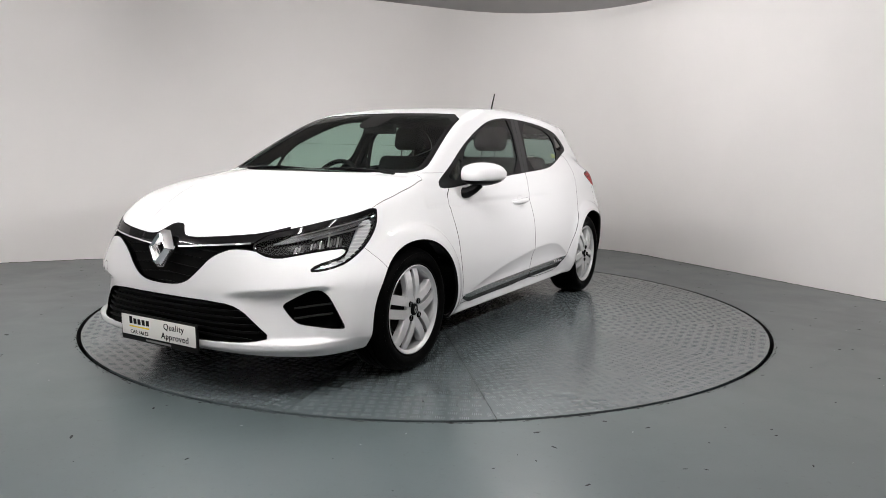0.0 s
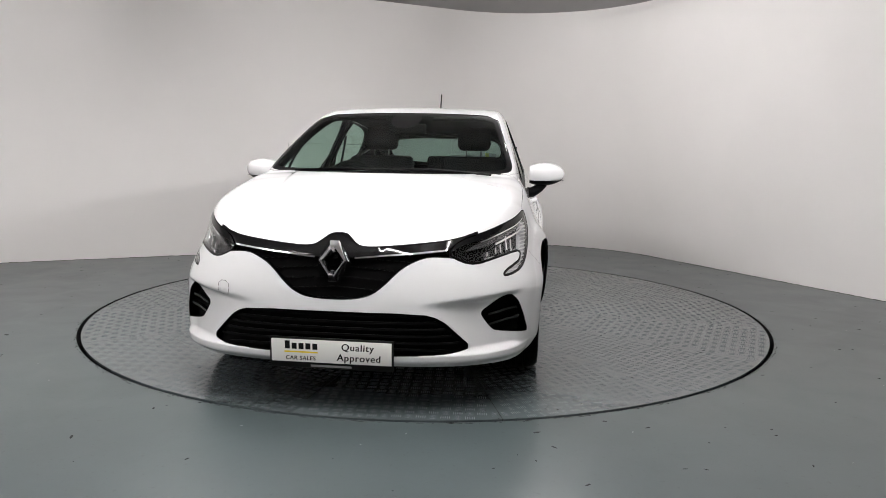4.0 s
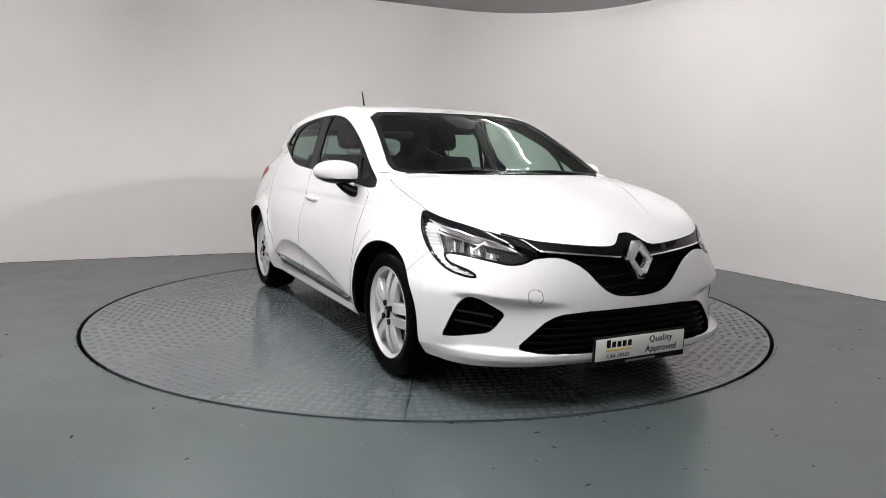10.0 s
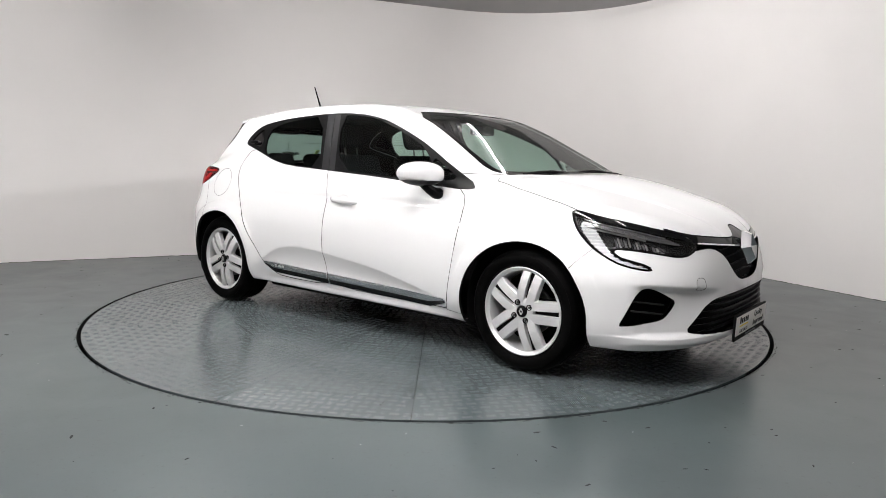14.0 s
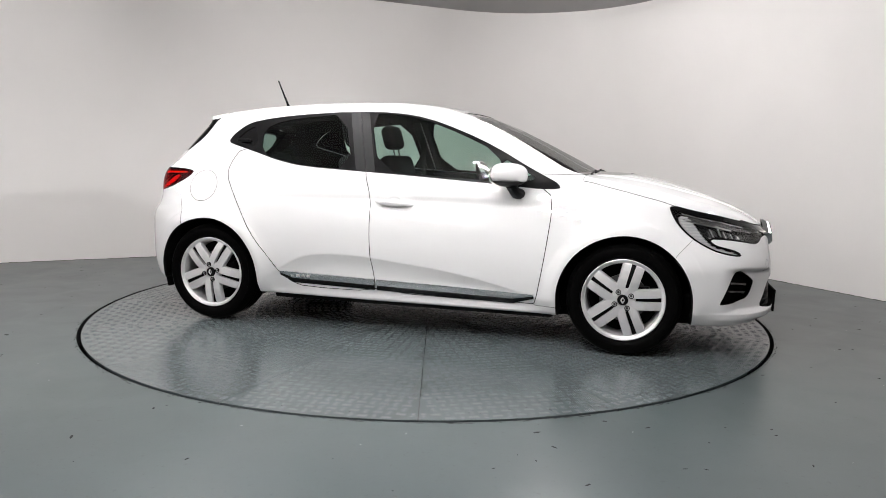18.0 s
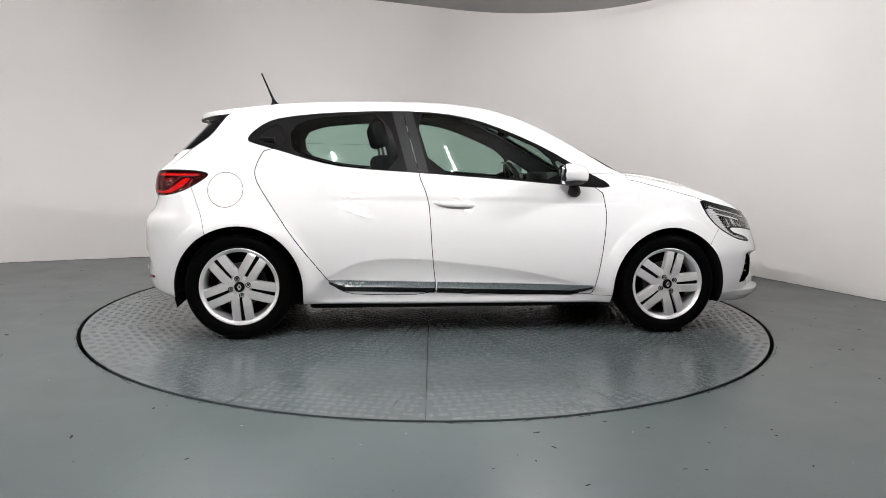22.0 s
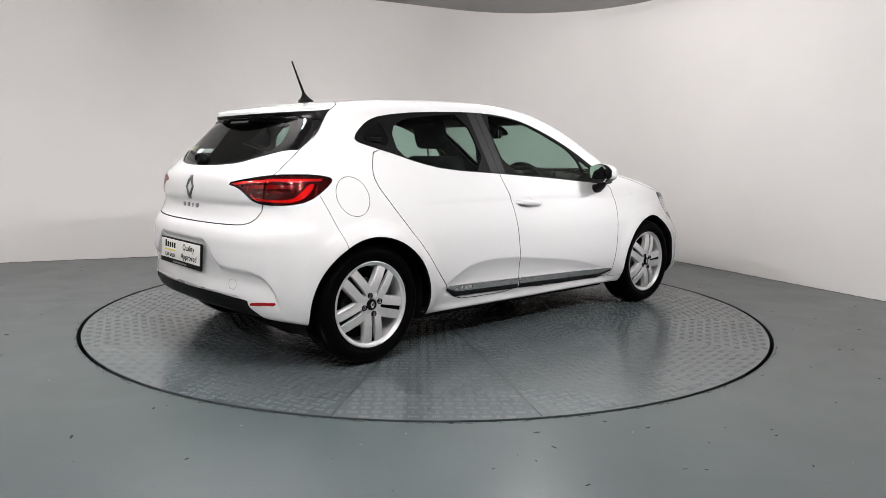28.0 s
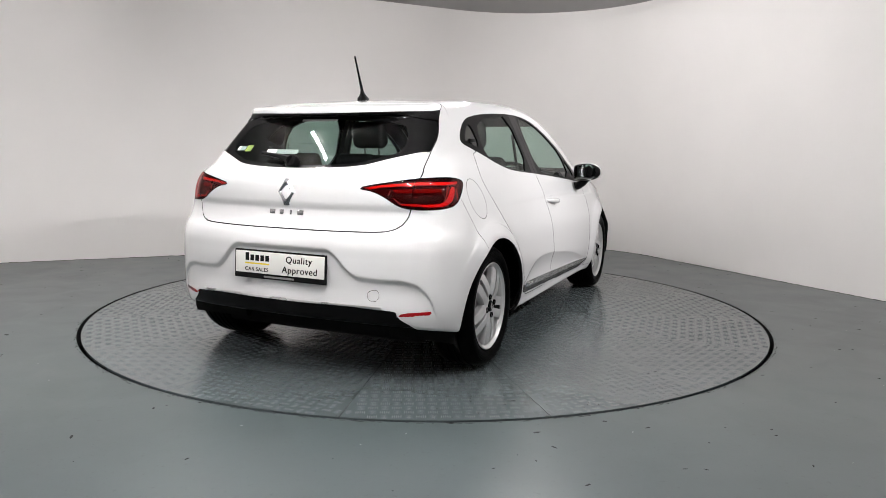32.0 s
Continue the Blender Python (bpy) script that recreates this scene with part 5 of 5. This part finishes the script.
sweep(bm, [(-1.172, 0, 1.425), (-1.205, 0, 1.50), (-1.252, 0, 1.61)], [0.0085, 0.0062, 0.0045], 10)
part("aerial_rod", bm, SATIN_BLACK, aerial)

# wipers
for y0, y1, yp in ((-0.52, 0.02, -0.45), (-0.02, 0.50, 0.12)):
    bm = bmesh.new()
    pts = [(1.082 - 0.03 * abs(y) ** 2 - 0.012 * math.sin(math.pi * (y - y0) / (y1 - y0)), y, 0.988 + 0.012 * math.sin(math.pi * (y - y0) / (y1 - y0))) for y in np.linspace(y0, y1, 12)]
    sweep(bm, pts, 0.0055, 8)
    wiper = part("wiper_blade", bm, SATIN_BLACK, car, "black windscreen wiper")
    bm = bmesh.new()
    sweep(bm, [(1.10, y1 + 0.08, 0.978), (1.09, (y1 + yp) / 2 + 0.1, 0.992), (1.078, (y0 + y1) / 2, 1.004)], [0.009, 0.007, 0.005], 8)
    part("wiper_arm", bm, SATIN_BLACK, wiper)
bm = bmesh.new()
sweep(bm, [(-1.818, 0.02, 1.045), (-1.795, 0.10, 1.062), (-1.772, 0.22, 1.078)], [0.022, 0.012, 0.008], 8)
rear_wiper = part("rear_wiper", bm, SATIN_BLACK, panels["tailgate"], "black rear wiper")
bm = bmesh.new()
lathe(bm, [(0.0, 0.014), (0.030, 0.010), (0.036, 0.0), (0.036, -0.02)], 24, m=pose(-1.806, 0.02, 1.040, 0, 0, 90) @ pose(0, 0, 0, 30, 0, 0))
part("rear_wiper_boss", bm, SATIN_BLACK, panels["tailgate"])


# ================= emblems and plates =================
def front_frame(y, z, out=0.0, tilt=0.0):
    """Pose on the nose: its x axis to the car's right (picture left to right), z axis forward."""
    return pose(skin_x(y, z) + out, y, z) @ pose(0, 0, 0, 90 - tilt, 0, 90)


bm = bmesh.new()
rhombus(bm, 0.073, 0.085, 0.42, 0.034, pose(2.106, 0.0, 0.640, 90 - 13, 0, 90))
part("front_emblem", bm, CHROME, car, "chrome rhombus emblem")
bm = bmesh.new()
rhombus(bm, 0.056, 0.064, 0.42, 0.014, pose(-1.872, -0.003, 0.893, 90 - 6, 0, -90))
part("rear_emblem", bm, DARK_METAL, panels["tailgate"], "chrome rhombus emblem")
for k, w in enumerate((0.030, 0.022, 0.008, 0.034)):
    bm = bmesh.new()
    y = 0.082 - 0.054 * k
    x = skin_x(y, 0.797, False)
    box(bm, x - 0.004, x + 0.004, y - w / 2, y + w / 2, 0.786, 0.808, 0.002)
    part("name_mark", bm, DARK_METAL, panels["tailgate"])


def lettering(words, size, at, parent, mat, name="lettering", width=None):
    cu = bpy.data.curves.new(name, "FONT")
    cu.body, cu.size, cu.extrude, cu.align_x, cu.align_y = words, size, 0.0004, "CENTER", "CENTER"
    cu.space_character, cu.shear = 1.12, 0.06
    tmp = bpy.data.objects.new(name, cu)
    scene.collection.objects.link(tmp)
    bpy.context.view_layer.update()
    me = bpy.data.meshes.new_from_object(tmp.evaluated_get(bpy.context.evaluated_depsgraph_get()))
    bpy.data.objects.remove(tmp)
    bm = bmesh.new()
    for k in (-1, 0, 1):
        old = len(bm.verts)
        bm.from_mesh(me)
        bm.verts.ensure_lookup_table()
        for v in bm.verts[old:]:
            v.co += Vector((k * size * 0.022, 0, k * 0.00008))
    bm.to_mesh(me)
    bm.free()
    me.materials.clear()
    me.materials.append(mat)
    ob = new(name, me)
    ob.parent = parent
    ob.matrix_basis = at
    return ob


def number_plate(at, w, h, foot, name):
    """A white plate in a black frame with two readable words; the maker's name is a plain shape."""
    bm = bmesh.new()
    box(bm, -w / 2 - 0.008, w / 2 + 0.008, -h / 2 - foot, h / 2 + 0.008, -0.012, 0.0, 0.003)
    base = part(name, bm, PLATE_BLACK, car, "white dealer plate in a black frame with black lettering", at=at)
    bm = bmesh.new()
    box(bm, -w / 2, w / 2, -h / 2, h / 2, -0.002, 0.0018, 0.001)
    part("plate_face", bm, PLATE_WHITE, base)
    lettering("Quality", 0.041 * h / 0.096, pose(w * 0.22, h * 0.22, 0.0021), base, PLATE_BLACK)
    lettering("Approved", 0.041 * h / 0.096, pose(w * 0.23, -h * 0.24, 0.0021), base, PLATE_BLACK)
    lettering("CAR SALES", 0.024 * h / 0.096, pose(-w * 0.255, -h * 0.33, 0.0021), base, PLATE_BLACK)
    for k in range(5):
        bm = bmesh.new()
        hh = h * (0.36 if k == 0 else 0.27)
        x = -w * 0.365 + k * w * 0.058
        box(bm, x - w * 0.021, x + w * 0.021, h * 0.07, h * 0.07 + hh, 0.0, 0.0026, 0.0006)
        part("name_bar", bm, PLATE_BLACK, base)
    bm = bmesh.new()
    box(bm, -w * 0.39, -w * 0.11, -h * 0.09, -h * 0.02, 0.0, 0.0024)
    part("yellow_bar", bm, PLATE_YELLOW, base, "yellow bar")
    bm = bmesh.new()
    box(bm, -w * 0.17, w * 0.17, -h / 2 - foot * 0.72, -h / 2 - foot * 0.38, 0.0, 0.0006)
    part("address_bar", bm, LETTER_GREY, base)
    return base


number_plate(pose(2.150, 0.0, 0.269, 90 + 2, 0, 90), 0.506, 0.096, 0.026, "front_plate")
number_plate(pose(skin_x(0.0, 0.55, False) - 0.014, -0.005, 0.552, 90 - 3, 0, -90), 0.515, 0.105, 0.026, "rear_plate")


# ================= cabin =================
def seat(x, y, w):
    base = bmesh.new()
    box(base, x - 0.25, x + 0.27, y - w / 2, y + w / 2, 0.40, 0.56, 0.05)
    s = part("seat", base, SEAT_CLOTH, car, "dark grey cloth front seat")
    bm = bmesh.new()
    box(bm, -0.06, 0.07, -w / 2, w / 2, 0.0, 0.60, 0.055, m=pose(x - 0.24, y, 0.50, 0, -17, 0))
    part("backrest", bm, SEAT_CLOTH, s)
    for k in (-1, 1):
        bm = bmesh.new()
        box(bm, -0.02, 0.11, k * (w / 2 - 0.035) - 0.035, k * (w / 2 - 0.035) + 0.035, 0.05, 0.46, 0.03, m=pose(x - 0.24, y, 0.50, 0, -17, 0))
        part("bolster", bm, SEAT_CLOTH, s)
    bm = bmesh.new()
    box(bm, -0.045, 0.055, -0.125, 0.125, 0.645, 0.825, 0.045, m=pose(x - 0.24, y, 0.50, 0, -15, 0))
    part("headrest", bm, SEAT_CLOTH, s)
    for k in (-1, 1):
        bm = bmesh.new()
        sweep(bm, [(x - 0.385, y + k * 0.055, 1.06), (x - 0.41, y + k * 0.055, 1.17)], 0.006)
        part("headrest_post", bm, STEEL_DARK, s)


for y in (-0.355, 0.355):
    seat(-0.06, y, 0.50)
bm = bmesh.new()
box(bm, -1.12, -0.62, -0.62, 0.62, 0.40, 0.56, 0.05)
bench = part("rear_bench", bm, SEAT_CLOTH, car, "dark grey rear bench")
bm = bmesh.new()
box(bm, -0.06, 0.07, -0.60, 0.60, 0.0, 0.52, 0.05, m=pose(-1.06, 0, 0.48, 0, -20, 0))
part("bench_back", bm, SEAT_CLOTH, bench)
for y in (-0.36, 0.0, 0.36):
    bm = bmesh.new()
    box(bm, -0.045, 0.045, -0.115, 0.115, 0.50, 0.63, 0.035, m=pose(-1.06, y, 0.48, 0, -18, 0))
    part("rear_headrest", bm, SEAT_CLOTH, bench)
bm = bmesh.new()
box(bm, -1.74, -1.24, -0.56, 0.56, 0.92, 0.945, 0.008)
part("parcel_shelf", bm, CABIN_PLASTIC, car, "dark parcel shelf")
bm = bmesh.new()
rings = []
for x, z1 in ((1.04, 0.955), (0.88, 0.975), (0.72, 0.968), (0.60, 0.945), (0.545, 0.90), (0.53, 0.80), (0.56, 0.60)):
    rings.append([bm.verts.new((x - 0.04 * (y / 0.66) ** 2, y, z1 - 0.035 * (y / 0.66) ** 4)) for y in np.linspace(-0.66, 0.66, 17)])
for p, q in zip(rings, rings[1:]):
    for k in range(16):
        bm.faces.new((p[k], p[k + 1], q[k + 1], q[k]))
dash = part("dashboard", bm, CABIN_PLASTIC, car, "dark soft dashboard")
bm = bmesh.new()
box(bm, 0.545, 0.60, -0.50, -0.21, 0.90, 0.985, 0.02)
part("instrument_hood", bm, CABIN_PLASTIC, dash)
bm = bmesh.new()
box(bm, 0.535, 0.56, -0.10, 0.14, 0.80, 0.97, 0.008, m=pose(0, 0, 0))
part("screen", bm, GLOSS_BLACK, dash)
# steering wheel, on the right
wheel_m = pose(0.44, -0.36, 0.865, 0, 0, 0) @ pose(0, 0, 0, 0, -24, 0)
bm = bmesh.new()
circles = []
for k in range(40):
    a = 2 * math.pi * k / 40
    circles.append([bm.verts.new(wheel_m @ Vector((0.016 * math.sin(q), (0.185 + 0.016 * math.cos(q)) * math.cos(a), (0.185 + 0.016 * math.cos(q)) * math.sin(a)))) for q in [2 * math.pi * j / 10 for j in range(10)]])
for k in range(40):
    p, q = circles[k], circles[(k + 1) % 40]
    for j in range(10):
        bm.faces.new((p[j], p[(j + 1) % 10], q[(j + 1) % 10], q[j]))
sw = part("steering_wheel", bm, SATIN_BLACK, car, "black three-spoke steering wheel")
bm = bmesh.new()
box(bm, -0.02, 0.03, -0.065, 0.065, -0.055, 0.055, 0.02, m=wheel_m)
part("wheel_pad", bm, SATIN_BLACK, sw)
for a in (0, 180, 270):
    bm = bmesh.new()
    box(bm, -0.008, 0.010, 0.05, 0.18, -0.018, 0.018, 0.005, m=wheel_m @ pose(0, 0, 0, a, 0, 0))
    part("wheel_spoke", bm, SATIN_METAL, sw)
# rear-view mirror
bm = bmesh.new()
box(bm, 0.395, 0.425, -0.12, 0.12, 1.215, 1.28, 0.012)
mir = part("cabin_mirror", bm, SATIN_BLACK, car, "black rear-view mirror")
bm = bmesh.new()
sweep(bm, [(0.42, 0, 1.26), (0.455, 0, 1.292)], 0.012)
part("mirror_stalk", bm, SATIN_BLACK, mir)
bm = bmesh.new()
box(bm, 0.390, 0.394, -0.112, 0.112, 1.221, 1.274)
part("mirror_face", bm, MIRROR, mir)
# sun visors, belts and stickers
for y in (-0.33, 0.33):
    bm = bmesh.new()
    box(bm, -0.08, 0.09, y - 0.18, y + 0.18, -0.008, 0.008, 0.006, m=pose(0.25, 0, 1.335, 0, 18, 0))
    part("sun_visor", bm, CABIN_PLASTIC, car)
for sy in (-1, 1):
    bm = bmesh.new()
    sweep(bm, [(-0.32, sy * 0.60, 1.22), (-0.33, sy * 0.66, 0.9), (-0.33, sy * 0.68, 0.55)], 0.02, 6, flat=0.15)
    part("seat_belt", bm, CABIN_PLASTIC, car)


def on_rear_window(y, z, out=0.0):
    """Pose on the rear window's outer side."""
    return pose(-1.83 + (z - 1.0) + 0.3 * y * y - 0.002 - out, y, z) @ pose(0, 0, 0, 45, 0, -90)


for y, z, w, h, mat in ((0.38, 1.10, 0.035, 0.045, STICKER_GREEN), (0.44, 1.10, 0.05, 0.03, STICKER_WHITE), (0.13, 1.085, 0.19, 0.03, STICKER_WHITE)):
    bm = bmesh.new()
    box(bm, -w / 2, w / 2, -h / 2, h / 2, 0, 0.0008)
    part("sticker", bm, mat, panels["tailgate"], at=on_rear_window(y, z, -0.012))
bm = bmesh.new()
box(bm, -0.105, 0.105, -0.007, 0.007, 0, 0.0008)
part("address_bar", bm, LETTER_GREY, panels["tailgate"], at=on_rear_window(0.0, 1.246, 0.001))
bm = bmesh.new()
box(bm, -0.16, 0.16, -0.006, 0.006, -0.004, 0.003)
part("brake_lamp", bm, RED_DARK, panels["tailgate"], "red high brake lamp", at=on_rear_window(0.0, 1.285, 0.004))


def motions():
    rows = [(float(t), table_angle(t)) for t in range(33)]
    walk(turntable, [(t, pose(0, 0, 0, 0, 0, a)) for t, a in rows])
    walk(car, [(t, pose(0, 0, 0, 0, 0, a) @ Matrix.Translation(CAR_AT) @ pose(0, 0, 0, 0, 0, CAR_HEADING)) for t, a in rows])


motions()
